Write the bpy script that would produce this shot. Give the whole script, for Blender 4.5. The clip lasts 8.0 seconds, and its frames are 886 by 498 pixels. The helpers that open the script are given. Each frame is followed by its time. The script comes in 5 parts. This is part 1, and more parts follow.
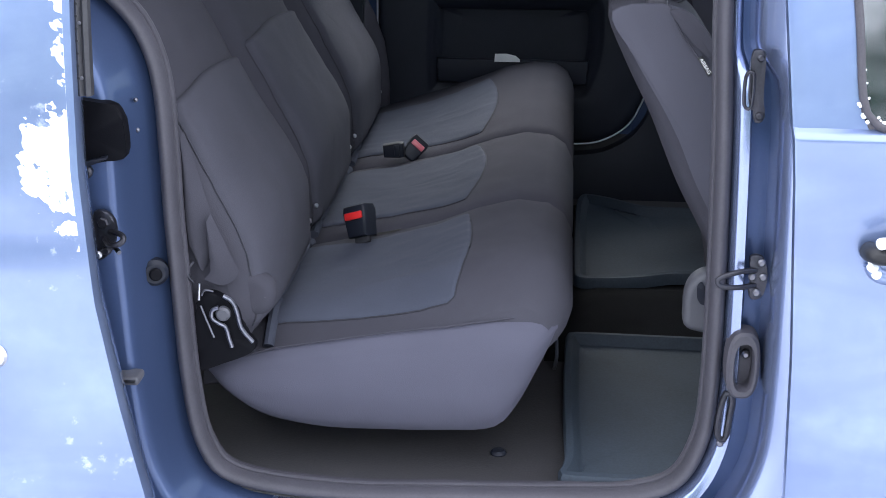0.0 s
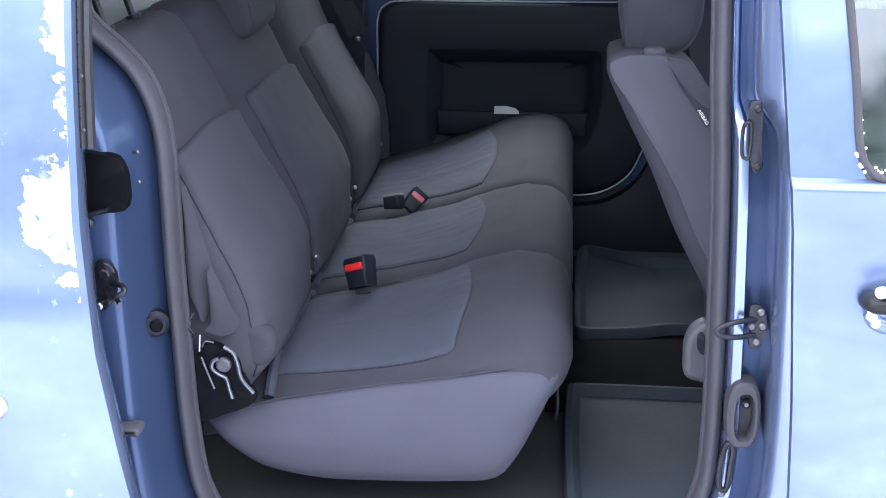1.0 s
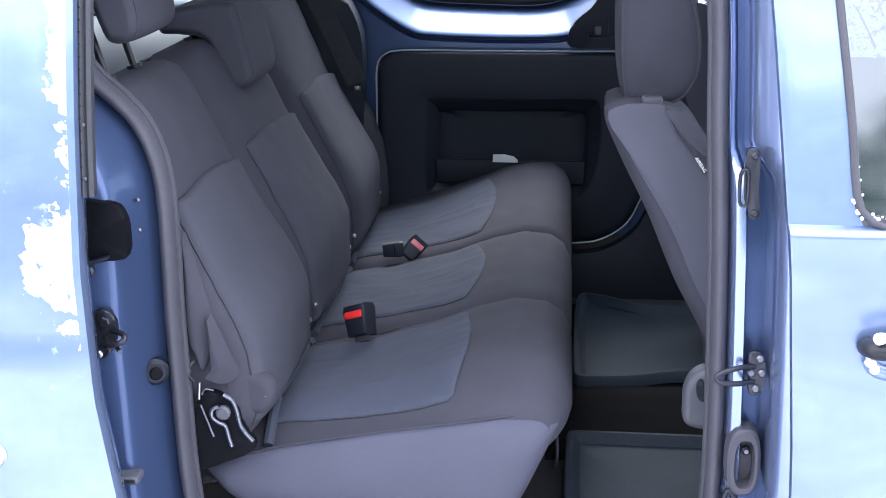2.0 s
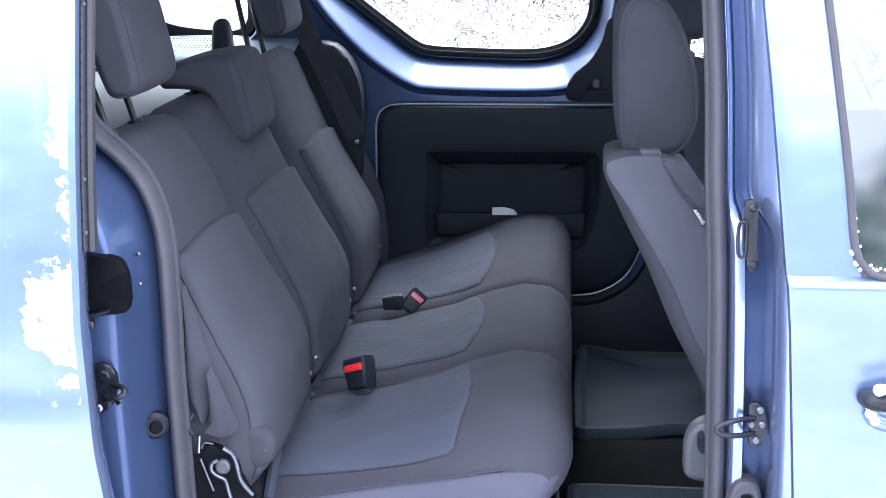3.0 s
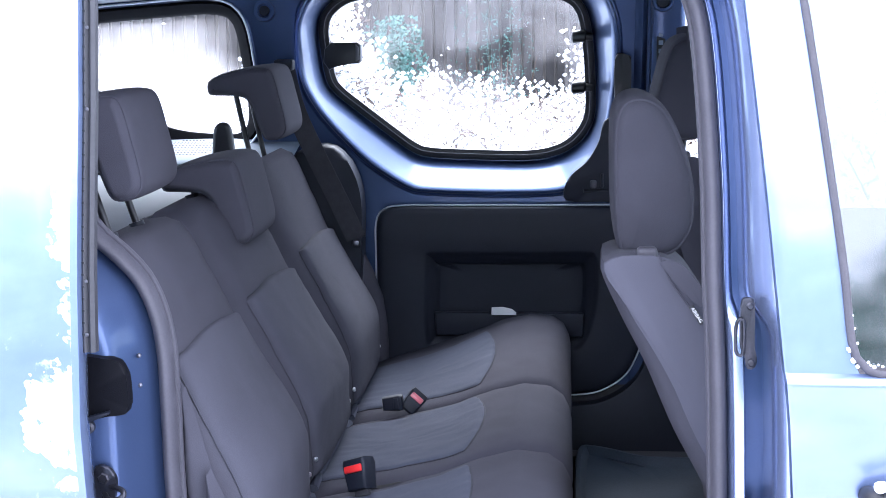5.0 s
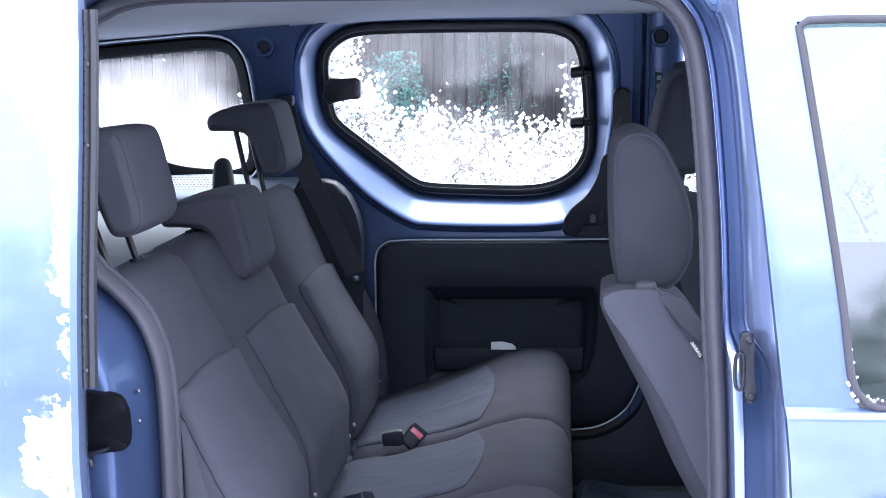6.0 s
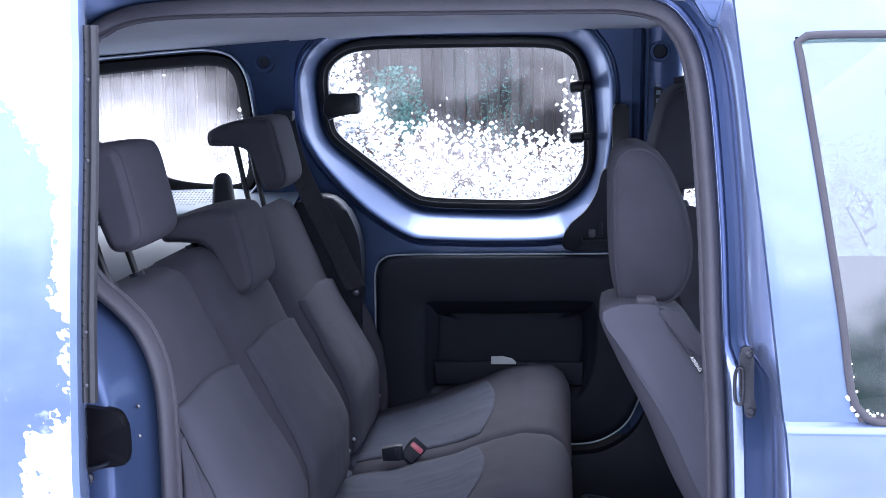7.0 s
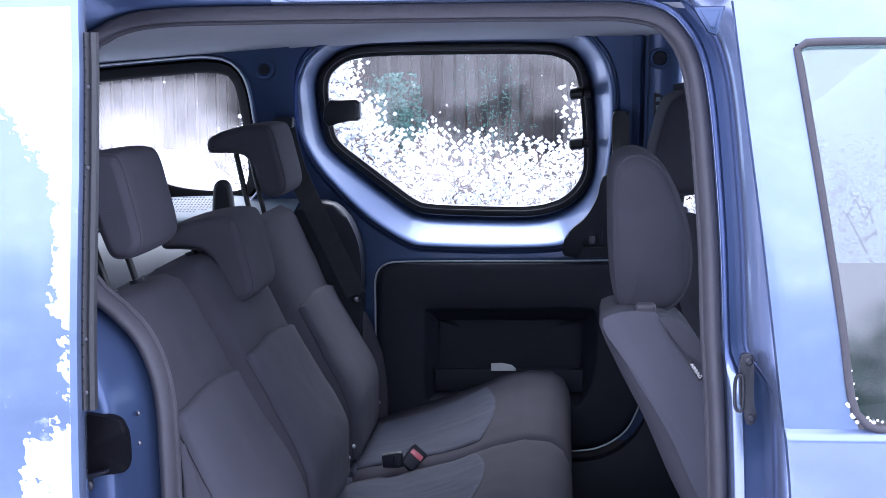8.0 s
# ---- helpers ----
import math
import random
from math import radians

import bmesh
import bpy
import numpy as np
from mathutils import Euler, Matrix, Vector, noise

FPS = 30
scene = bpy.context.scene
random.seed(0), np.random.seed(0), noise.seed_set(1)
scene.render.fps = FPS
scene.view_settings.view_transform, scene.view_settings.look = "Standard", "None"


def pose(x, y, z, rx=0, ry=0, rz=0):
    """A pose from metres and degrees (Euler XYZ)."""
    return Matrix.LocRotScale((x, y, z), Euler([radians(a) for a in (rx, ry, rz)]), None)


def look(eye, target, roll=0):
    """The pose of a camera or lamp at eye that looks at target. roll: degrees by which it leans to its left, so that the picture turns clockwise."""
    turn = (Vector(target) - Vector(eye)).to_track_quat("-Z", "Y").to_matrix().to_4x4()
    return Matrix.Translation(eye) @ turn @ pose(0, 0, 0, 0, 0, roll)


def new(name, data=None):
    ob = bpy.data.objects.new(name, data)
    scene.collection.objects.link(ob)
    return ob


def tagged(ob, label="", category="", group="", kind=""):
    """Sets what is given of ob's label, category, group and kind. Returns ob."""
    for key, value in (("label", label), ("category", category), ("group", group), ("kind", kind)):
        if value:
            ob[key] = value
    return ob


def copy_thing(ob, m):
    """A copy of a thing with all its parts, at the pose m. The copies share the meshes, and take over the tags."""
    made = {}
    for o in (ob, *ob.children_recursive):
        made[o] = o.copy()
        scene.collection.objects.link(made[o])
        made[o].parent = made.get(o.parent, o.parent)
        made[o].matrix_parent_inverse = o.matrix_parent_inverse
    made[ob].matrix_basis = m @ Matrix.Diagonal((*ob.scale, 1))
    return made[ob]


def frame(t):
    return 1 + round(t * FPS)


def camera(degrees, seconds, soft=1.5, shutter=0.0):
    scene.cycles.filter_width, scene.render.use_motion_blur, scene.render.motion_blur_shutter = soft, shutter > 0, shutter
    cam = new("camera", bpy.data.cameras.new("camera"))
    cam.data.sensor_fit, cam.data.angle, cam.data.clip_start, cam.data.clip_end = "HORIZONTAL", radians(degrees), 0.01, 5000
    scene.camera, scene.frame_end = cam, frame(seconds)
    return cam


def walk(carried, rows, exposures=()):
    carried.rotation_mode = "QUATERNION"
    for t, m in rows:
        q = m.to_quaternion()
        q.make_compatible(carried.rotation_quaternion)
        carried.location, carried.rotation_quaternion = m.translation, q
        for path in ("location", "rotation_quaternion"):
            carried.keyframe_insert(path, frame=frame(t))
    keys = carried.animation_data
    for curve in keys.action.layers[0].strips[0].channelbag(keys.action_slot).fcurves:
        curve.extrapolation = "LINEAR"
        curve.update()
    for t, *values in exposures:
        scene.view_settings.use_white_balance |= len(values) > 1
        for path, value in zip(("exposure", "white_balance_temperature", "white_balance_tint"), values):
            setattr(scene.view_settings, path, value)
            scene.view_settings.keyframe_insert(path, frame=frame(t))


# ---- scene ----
cam = camera(34.0, 8.0, soft=0.6)
EYE = (0.0, -1.87, 1.62)
# seconds, the three turns, and how far the eye has shifted from EYE
ROWS = [
    (0.0, 70.490, -0.335, 4.936, -0.0020, 0.0230, -0.0018),
    (0.5, 71.557, -0.265, 4.925, -0.0015, 0.0193, -0.0024),
    (1.0, 72.571, -0.180, 4.900, -0.0010, 0.0168, -0.0027),
    (1.5, 73.484, -0.145, 4.865, -0.0009, 0.0128, -0.0027),
    (3.0, 76.590, 0.110, 4.776, 0.0, 0.0043, -0.0015),
    (3.5, 77.526, 0.185, 4.752, 0.0006, 0.0002, -0.0004),
    (4.0, 78.629, 0.288, 4.744, 0.0018, -0.0038, 0.0001),
    (4.5, 79.631, 0.388, 4.738, 0.0028, -0.0063, 0.0001),
    (5.0, 80.577, 0.462, 4.716, 0.0030, -0.0082, -0.0003),
    (5.2, 80.880, 0.490, 4.709, 0.0032, -0.0089, -0.0001),
    (6.3, 82.190, 0.612, 4.678, 0.0040, -0.0121, 0.0008),
    (6.5, 82.289, 0.626, 4.675, 0.0041, -0.0127, 0.0010),
    (7.0, 82.509, 0.634, 4.674, 0.0042, -0.0136, 0.0016),
    (7.5, 82.645, 0.638, 4.676, 0.0044, -0.0139, 0.0020),
    (8.0, 82.766, 0.646, 4.677, 0.0045, -0.0139, 0.0022),
]
walk(cam, [(t, pose(EYE[0] + dx, EYE[1] + dy, EYE[2] + dz, rx, ry, rz)) for t, rx, ry, rz, dx, dy, dz in ROWS],
     [(0.0, 2.2, 6300, 11), (0.5, 2.4, 6250, 11), (1.0, 2.52, 6150, 11), (1.5, 2.56, 6100, 12), (3.0, 2.82, 5950, 14), (4.5, 2.98, 5850, 16), (6.5, 2.52, 5800, 18), (8.0, 2.2, 5700, 21)])

# ---- world, sun ----
world = bpy.data.worlds.new("winter_sky")
scene.world = world
world.use_nodes = True
wn, wl = world.node_tree.nodes, world.node_tree.links
sky = wn.new("ShaderNodeTexSky")
sky.sky_type, sky.sun_disc = "NISHITA", False
sky.sun_elevation, sky.sun_rotation = radians(50), radians(-5)
sky.air_density, sky.dust_density, sky.ozone_density = 0.7, 7.0, 1.0
# a thin, even layer of cloud over the blue
veil = wn.new("ShaderNodeMix")
veil.data_type = "RGBA"
veil.inputs["Factor"].default_value = 0.65
veil.inputs["B"].default_value = (7.0, 7.2, 7.7, 1)
wl.new(sky.outputs[0], veil.inputs["A"])
wl.new(veil.outputs["Result"], wn["Background"].inputs[0])
wn["Background"].inputs[1].default_value = 0.15
sun = new("sun", bpy.data.lights.new("sun", "SUN"))
sun.data.energy, sun.data.angle, sun.data.color = 1.35, radians(50), (1.0, 0.97, 0.94)
sun.matrix_world = look((0, 0, 0), (0.05, -0.64, -0.77))


# ---- materials ----
def material(name, base, rough=0.6, metal=0.0, coat=0.0, scale=30.0, vary=0.25, bump=0.15, fine=400.0, fine_bump=0.0, spec=0.5, stretch=(1, 1, 1)):
    """Principled surface with variation at two scales and relief."""
    m = bpy.data.materials.new(name)
    m.use_nodes = True
    n, l = m.node_tree.nodes, m.node_tree.links
    p = n["Principled BSDF"]
    co = n.new("ShaderNodeTexCoord")
    mp = n.new("ShaderNodeMapping")
    mp.inputs["Scale"].default_value = stretch
    l.new(co.outputs["Object"], mp.inputs["Vector"])
    big, small = n.new("ShaderNodeTexNoise"), n.new("ShaderNodeTexNoise")
    big.inputs["Scale"].default_value, big.inputs["Detail"].default_value = scale, 5
    small.inputs["Scale"].default_value, small.inputs["Detail"].default_value = fine, 2
    for t in (big, small):
        l.new(mp.outputs[0], t.inputs["Vector"])
    add = n.new("ShaderNodeMath")
    add.operation = "ADD"
    l.new(big.outputs[0], add.inputs[0])
    l.new(small.outputs[0], add.inputs[1])
    ramp = n.new("ShaderNodeMapRange")
    ramp.inputs[1].default_value, ramp.inputs[2].default_value = 0.6, 1.4
    ramp.inputs[3].default_value, ramp.inputs[4].default_value = 1 - vary, 1 + vary
    l.new(add.outputs[0], ramp.inputs[0])
    mul = n.new("ShaderNodeVectorMath")
    mul.operation = "SCALE"
    mul.inputs[0].default_value = base
    l.new(ramp.outputs[0], mul.inputs["Scale"])
    l.new(mul.outputs[0], p.inputs["Base Color"])
    p.inputs["Roughness"].default_value, p.inputs["Metallic"].default_value = rough, metal
    p.inputs["Coat Weight"].default_value, p.inputs["Coat Roughness"].default_value = coat, 0.06
    p.inputs["Specular IOR Level"].default_value = spec
    b1, b2 = n.new("ShaderNodeBump"), n.new("ShaderNodeBump")
    b1.inputs["Strength"].default_value, b1.inputs["Distance"].default_value = bump, 0.004
    b2.inputs["Strength"].default_value, b2.inputs["Distance"].default_value = fine_bump, 0.001
    l.new(big.outputs[0], b1.inputs["Height"])
    l.new(small.outputs[0], b2.inputs["Height"])
    l.new(b1.outputs[0], b2.inputs["Normal"])
    l.new(b2.outputs[0], p.inputs["Normal"])
    return m


PAINT = material("blue_metallic_paint", (0.205, 0.268, 0.450), 0.38, 0.75, 1.0, 7, 0.12, 0.02, 1500, 0.015)
# lit and shaded copies of PAINT: light and shade put into the colour
LIT_PAINT = material("clean_blue_metallic_paint", (0.255, 0.310, 0.480), 0.24, 0.8, 1.0, 9, 0.05, 0.012, 400, 0.005)
SHADED_PAINT = material("blue_jamb_paint", (0.056, 0.086, 0.176), 0.37, 0.62, 0.32, 9, 0.05, 0.012, 400, 0.005)
FABRIC = material("dark_grey_seat_fabric", (0.0575, 0.0560, 0.0685), 0.95, 0, 0, 14, 0.12, 0.12, 900, 0.5, 0.15)
INSERT = material("blue_grey_seat_insert", (0.064, 0.070, 0.094), 0.9, 0, 0, 12, 0.12, 0.35, 700, 0.5, 0.2)
BACK_INSERT = material("grey_backrest_insert", (0.0610, 0.0605, 0.0750), 0.92, 0, 0, 12, 0.12, 0.25, 800, 0.5, 0.2)
SIDE_FABRIC = material("light_grey_side_fabric", (0.083, 0.082, 0.110), 0.85, 0, 0, 10, 0.08, 0.08, 900, 0.3, 0.25)
SEAT_SIDE = material("grey_seat_side_fabric", (0.074, 0.073, 0.091), 0.88, 0, 0, 10, 0.08, 0.08, 900, 0.3, 0.2)
SHELF = material("grey_shelf_board", (0.11, 0.125, 0.145), 0.7, 0, 0, 10, 0.08, 0.05, 500, 0.2)
# seam line, darkened to hold the shadow along the insert's edge
SEAM_SHADE = material("dark_seam_thread", (0.033, 0.033, 0.042), 0.95, 0, 0, 60, 0.2, 0.1)
PLASTIC = material("black_grained_plastic", (0.0095, 0.0118, 0.0205), 0.5, 0, 0, 20, 0.2, 0.05, 600, 0.3, 0.35)
GREY_PLASTIC = material("grey_plastic", (0.085, 0.085, 0.098), 0.5, 0, 0, 20, 0.1, 0.04, 600, 0.2)
RUBBER = material("grey_rubber_seal", (0.055, 0.052, 0.064), 0.6, 0, 0, 25, 0.15, 0.08, 300, 0.2)
BLACK_RUBBER = material("black_rubber", (0.012, 0.012, 0.014), 0.4, 0, 0, 25, 0.2, 0.05, 300, 0.1)
MATTE_BLACK = material("matte_black_plastic", (0.004, 0.004, 0.006), 0.6, 0, 0, 20, 0.2, 0.05, 600, 0.2, 0.12)
MAT_RUBBER = material("worn_rubber_mat", (0.028, 0.040, 0.056), 0.7, 0, 0, 9, 0.25, 0.1, 250, 0.3)
CARPET = material("black_carpet", (0.010, 0.010, 0.011), 1.0, 0, 0, 15, 0.35, 0.3, 700, 0.9, 0.1)
SILL_PLASTIC = material("sill_plastic", (0.042, 0.040, 0.043), 0.6, 0, 0, 12, 0.2, 0.1, 300, 0.4)
HEADLINER = material("grey_headliner", (0.42, 0.43, 0.47), 0.95, 0, 0, 10, 0.06, 0.05, 800, 0.3, 0.1)
PALE_TRIM = material("pale_grey_trim", (0.19, 0.225, 0.27), 0.6, 0, 0, 10, 0.06, 0.03, 500, 0.2)
STEEL = material("zinc_steel", (0.55, 0.55, 0.58), 0.3, 1, 0, 30, 0.2, 0.05, 300, 0.1)
DARK_STEEL = material("dark_steel", (0.05, 0.05, 0.06), 0.38, 0.8, 0, 30, 0.3, 0.1, 300, 0.2)
HINGE_STEEL = material("satin_hinge_steel", (0.27, 0.27, 0.31), 0.4, 1, 0, 30, 0.3, 0.1, 300, 0.2)
BOLT = material("dull_bolt_steel", (0.16, 0.16, 0.18), 0.35, 1, 0, 30, 0.2, 0.05, 300, 0.1)
BEAD_AND_GLINT = material("pale_bead", (0.52, 0.55, 0.60), 0.35, 0.3, 0.2, 30, 0.1, 0.02)
FRAME_RUBBER = material("weathered_window_rubber", (0.06, 0.056, 0.066), 0.6, 0, 0, 30, 0.2, 0.1)
RED = material("red_button", (0.75, 0.03, 0.03), 0.35, 0, 0.3, 30, 0.1, 0.02)
RED_PALE = material("faded_red_button", (0.70, 0.16, 0.19), 0.35, 0, 0.3, 30, 0.1, 0.02)
PAPER = material("white_paper", (0.8, 0.8, 0.78), 0.9, 0, 0, 40, 0.05, 0.1)
STRIP = material("dark_rubber_strip", (0.03, 0.03, 0.035), 0.5, 0, 0, 40, 0.2, 0.1, 300, 0.2)
BELT = material("black_belt_webbing", (0.042, 0.042, 0.048), 0.8, 0, 0, 60, 0.2, 0.05, 900, 0.15, 0.15)
SLUSH = material("trampled_snow", (0.42, 0.44, 0.48), 0.75, 0, 0, 1.2, 0.5, 0.8, 14, 0.8, 0.4)
SNOW = material("snow", (0.91, 0.93, 0.96), 0.9, 0, 0, 3, 0.06, 0.6, 60, 0.8, 0.3)
FENCE = material("grey_weathered_wood", (0.042, 0.037, 0.035), 0.9, 0, 0, 6, 0.4, 0.4, 80, 0.6, 0.2, (6, 6, 1))
fn, fl = FENCE.node_tree.nodes, FENCE.node_tree.links
f_info, f_map, f_mul = fn.new("ShaderNodeObjectInfo"), fn.new("ShaderNodeMapRange"), fn.new("ShaderNodeVectorMath")
f_map.inputs[3].default_value, f_map.inputs[4].default_value = 0.55, 1.7
f_mul.operation = "SCALE"
fl.new(f_info.outputs["Random"], f_map.inputs[0])
fl.new(fn["Principled BSDF"].inputs["Base Color"].links[0].from_socket, f_mul.inputs[0])
fl.new(f_map.outputs[0], f_mul.inputs["Scale"])
fl.new(f_mul.outputs[0], fn["Principled BSDF"].inputs["Base Color"])
GAP_LIGHT_WOOD = material("pale_weathered_wood", (0.17, 0.15, 0.135), 0.9, 0, 0, 6, 0.35, 0.4, 80, 0.6, 0.2, (6, 6, 1))
LEAF = material("evergreen_leaf", (0.055, 0.14, 0.115), 0.7, 0, 0, 8, 0.4, 0.1)
TWIG = material("brown_twig", (0.09, 0.055, 0.04), 0.9, 0, 0, 20, 0.3, 0.2)
TYRE = material("tyre_rubber", (0.02, 0.02, 0.02), 0.85, 0, 0, 20, 0.2, 0.2)
LAMP_RED = material("tail_lamp_red", (0.4, 0.02, 0.02), 0.15, 0, 1)


def glass_material(name, mist, tint, sheen=.05, blur=.01):
    m = bpy.data.materials.new(name)
    m.use_nodes = True
    n, l = m.node_tree.nodes, m.node_tree.links
    n.remove(n["Principled BSDF"])
    out = n["Material Output"]
    clear, gloss, haze = n.new("ShaderNodeBsdfTransparent"), n.new("ShaderNodeBsdfGlossy"), n.new("ShaderNodeBsdfTranslucent")
    clear.inputs[0].default_value = tint
    gloss.inputs["Roughness"].default_value = blur
    haze.inputs[0].default_value = (0.9, 0.92, 0.95, 1)
    co = n.new("ShaderNodeTexCoord")
    nz, sp = n.new("ShaderNodeTexNoise"), n.new("ShaderNodeTexNoise")
    nz.inputs["Scale"].default_value, nz.inputs["Detail"].default_value = 4.5, 4
    sp.inputs["Scale"].default_value = 70
    l.new(co.outputs["Object"], nz.inputs["Vector"])
    l.new(co.outputs["Object"], sp.inputs["Vector"])
    r1, r2 = n.new("ShaderNodeMapRange"), n.new("ShaderNodeMapRange")
    for r, a, b, top in ((r1, 0.38, 0.72, mist), (r2, 0.74, 0.78, 0.7 if mist else 0.0)):
        r.inputs[1].default_value, r.inputs[2].default_value, r.inputs[3].default_value, r.inputs[4].default_value = a, b, 0, top
    l.new(nz.outputs[0], r1.inputs[0])
    l.new(sp.outputs[0], r2.inputs[0])
    mx = n.new("ShaderNodeMath")
    mx.operation = "MAXIMUM"
    # the mist gathers low on the pane
    xyz, low, thick = n.new("ShaderNodeSeparateXYZ"), n.new("ShaderNodeMapRange"), n.new("ShaderNodeMath")
    low.inputs[1].default_value, low.inputs[2].default_value, low.inputs[3].default_value, low.inputs[4].default_value = 1.60, 1.34, .5, 1.9
    thick.operation = "MULTIPLY"
    l.new(co.outputs["Object"], xyz.inputs[0])
    l.new(xyz.outputs["Z"], low.inputs[0])
    l.new(r1.outputs[0], thick.inputs[0])
    l.new(low.outputs[0], thick.inputs[1])
    l.new(thick.outputs[0], mx.inputs[0])
    l.new(r2.outputs[0], mx.inputs[1])
    m1, m2 = n.new("ShaderNodeMixShader"), n.new("ShaderNodeMixShader")
    l.new(mx.outputs[0], m1.inputs[0])
    l.new(clear.outputs[0], m1.inputs[1])
    l.new(haze.outputs[0], m1.inputs[2])
    lw, pw, ma = n.new("ShaderNodeLayerWeight"), n.new("ShaderNodeMath"), n.new("ShaderNodeMath")
    pw.operation, ma.operation = "POWER", "MULTIPLY_ADD"
    lw.inputs[0].default_value = 0.5
    pw.inputs[1].default_value, ma.inputs[1].default_value, ma.inputs[2].default_value = 5.0, 0.9, sheen
    l.new(lw.outputs["Facing"], pw.inputs[0])
    l.new(pw.outputs[0], ma.inputs[0])
    l.new(ma.outputs[0], m2.inputs[0])
    l.new(m1.outputs[0], m2.inputs[1])
    l.new(gloss.outputs[0], m2.inputs[2])
    l.new(m2.outputs[0], out.inputs[0])
    return m


GLASS = glass_material("misted_window_glass", 0.11, (0.84, 0.92, 0.95, 1))
QUARTER_GLASS = glass_material("heavily_misted_glass", 0.22, (0.84, 0.92, 0.95, 1))
NEAR_GLASS = glass_material("tinted_near_glass", 0.0, (0.40, 0.46, 0.47, 1), .17, .06)
FRONT_GLASS = glass_material("tinted_window_glass", 0.0, (0.8, 0.86, 0.87, 1))


def painted_reflections(m, amount):
    """Cloudy reflections painted into the colour: streaked sideways, paler and duller than the paint."""
    n, l = m.node_tree.nodes, m.node_tree.links
    p = n["Principled BSDF"]
    co, mp = n.new("ShaderNodeTexCoord"), n.new("ShaderNodeMapping")
    mp.inputs["Scale"].default_value = (2.0, 1.0, 4.5)
    l.new(co.outputs["Object"], mp.inputs["Vector"])
    cloud, speckle = n.new("ShaderNodeTexNoise"), n.new("ShaderNodeTexNoise")
    cloud.inputs["Scale"].default_value, cloud.inputs["Detail"].default_value, cloud.inputs["Distortion"].default_value = 1.6, 7, 0.8
    speckle.inputs["Scale"].default_value, speckle.inputs["Detail"].default_value = 26, 5
    l.new(mp.outputs[0], cloud.inputs["Vector"])
    l.new(co.outputs["Object"], speckle.inputs["Vector"])
    wide, fine, both = n.new("ShaderNodeMapRange"), n.new("ShaderNodeMapRange"), n.new("ShaderNodeMath")
    for r, lo, hi, top in ((wide, .38, .68, amount), (fine, .30, .70, 1.0)):
        r.inputs[1].default_value, r.inputs[2].default_value, r.inputs[3].default_value, r.inputs[4].default_value = lo, hi, (0 if r is wide else .45), top
    l.new(cloud.outputs[0], wide.inputs[0])
    l.new(speckle.outputs[0], fine.inputs[0])
    both.operation = "MULTIPLY"
    l.new(wide.outputs[0], both.inputs[0])
    l.new(fine.outputs[0], both.inputs[1])
    blend = n.new("ShaderNodeMix")
    blend.data_type = "RGBA"
    blend.inputs["B"].default_value = (.40, .50, .64, 1)
    l.new(both.outputs[0], blend.inputs["Factor"])
    l.new(p.inputs["Base Color"].links[0].from_socket, blend.inputs["A"])
    l.new(blend.outputs["Result"], p.inputs["Base Color"])


painted_reflections(PAINT, .42)


def frosted(m):
    """The same paint with thin flecks of frost and blown snow frozen on."""
    m = m.copy()
    m.name = "frosted_" + m.name
    n, l = m.node_tree.nodes, m.node_tree.links
    p = n["Principled BSDF"]
    co = n.new("ShaderNodeTexCoord")
    patch, fleck = n.new("ShaderNodeTexNoise"), n.new("ShaderNodeTexNoise")
    patch.inputs["Scale"].default_value, patch.inputs["Detail"].default_value = 9, 3
    fleck.inputs["Scale"].default_value, fleck.inputs["Detail"].default_value, fleck.inputs["Roughness"].default_value = 48, 9, .68
    total, cut = n.new("ShaderNodeMath"), n.new("ShaderNodeMapRange")
    total.operation = "MULTIPLY"
    for t, k in ((patch, 0), (fleck, 1)):
        l.new(co.outputs["Object"], t.inputs["Vector"])
        l.new(t.outputs[0], total.inputs[k])
    cut.inputs[1].default_value, cut.inputs[2].default_value, cut.inputs[3].default_value, cut.inputs[4].default_value = .355, .45, 0, .5
    l.new(total.outputs[0], cut.inputs[0])
    white, dull = n.new("ShaderNodeMix"), n.new("ShaderNodeMix")
    white.data_type = "RGBA"
    white.inputs["B"].default_value = (.85, .88, .92, 1)
    l.new(cut.outputs[0], white.inputs["Factor"])
    l.new(p.inputs["Base Color"].links[0].from_socket, white.inputs["A"])
    l.new(white.outputs["Result"], p.inputs["Base Color"])
    l.new(cut.outputs[0], dull.inputs["Factor"])
    dull.inputs["A"].default_value, dull.inputs["B"].default_value = .75, 0
    l.new(dull.outputs["Result"], p.inputs["Metallic"])
    return m


FROSTED_PAINT = frosted(PAINT)


# ---- mesh helpers ----
def part(name, bm, mat, parent=None, label="", smooth=40, fan=True):
    if fan:
        bmesh.ops.poke(bm, faces=[f for f in bm.faces if len(f.verts) > 8])
    bmesh.ops.recalc_face_normals(bm, faces=bm.faces)
    me = bpy.data.meshes.new(name)
    bm.to_mesh(me)
    bm.free()
    me.materials.append(mat)
    if smooth:
        me.shade_smooth()
        me.set_sharp_from_angle(angle=radians(smooth))
    ob = new(name, me)
    ob.parent = parent
    if label:
        tagged(ob, label)
    return ob


def thing(name, label, category, group="", kind=""):
    return tagged(new(name), label, category, group, kind)


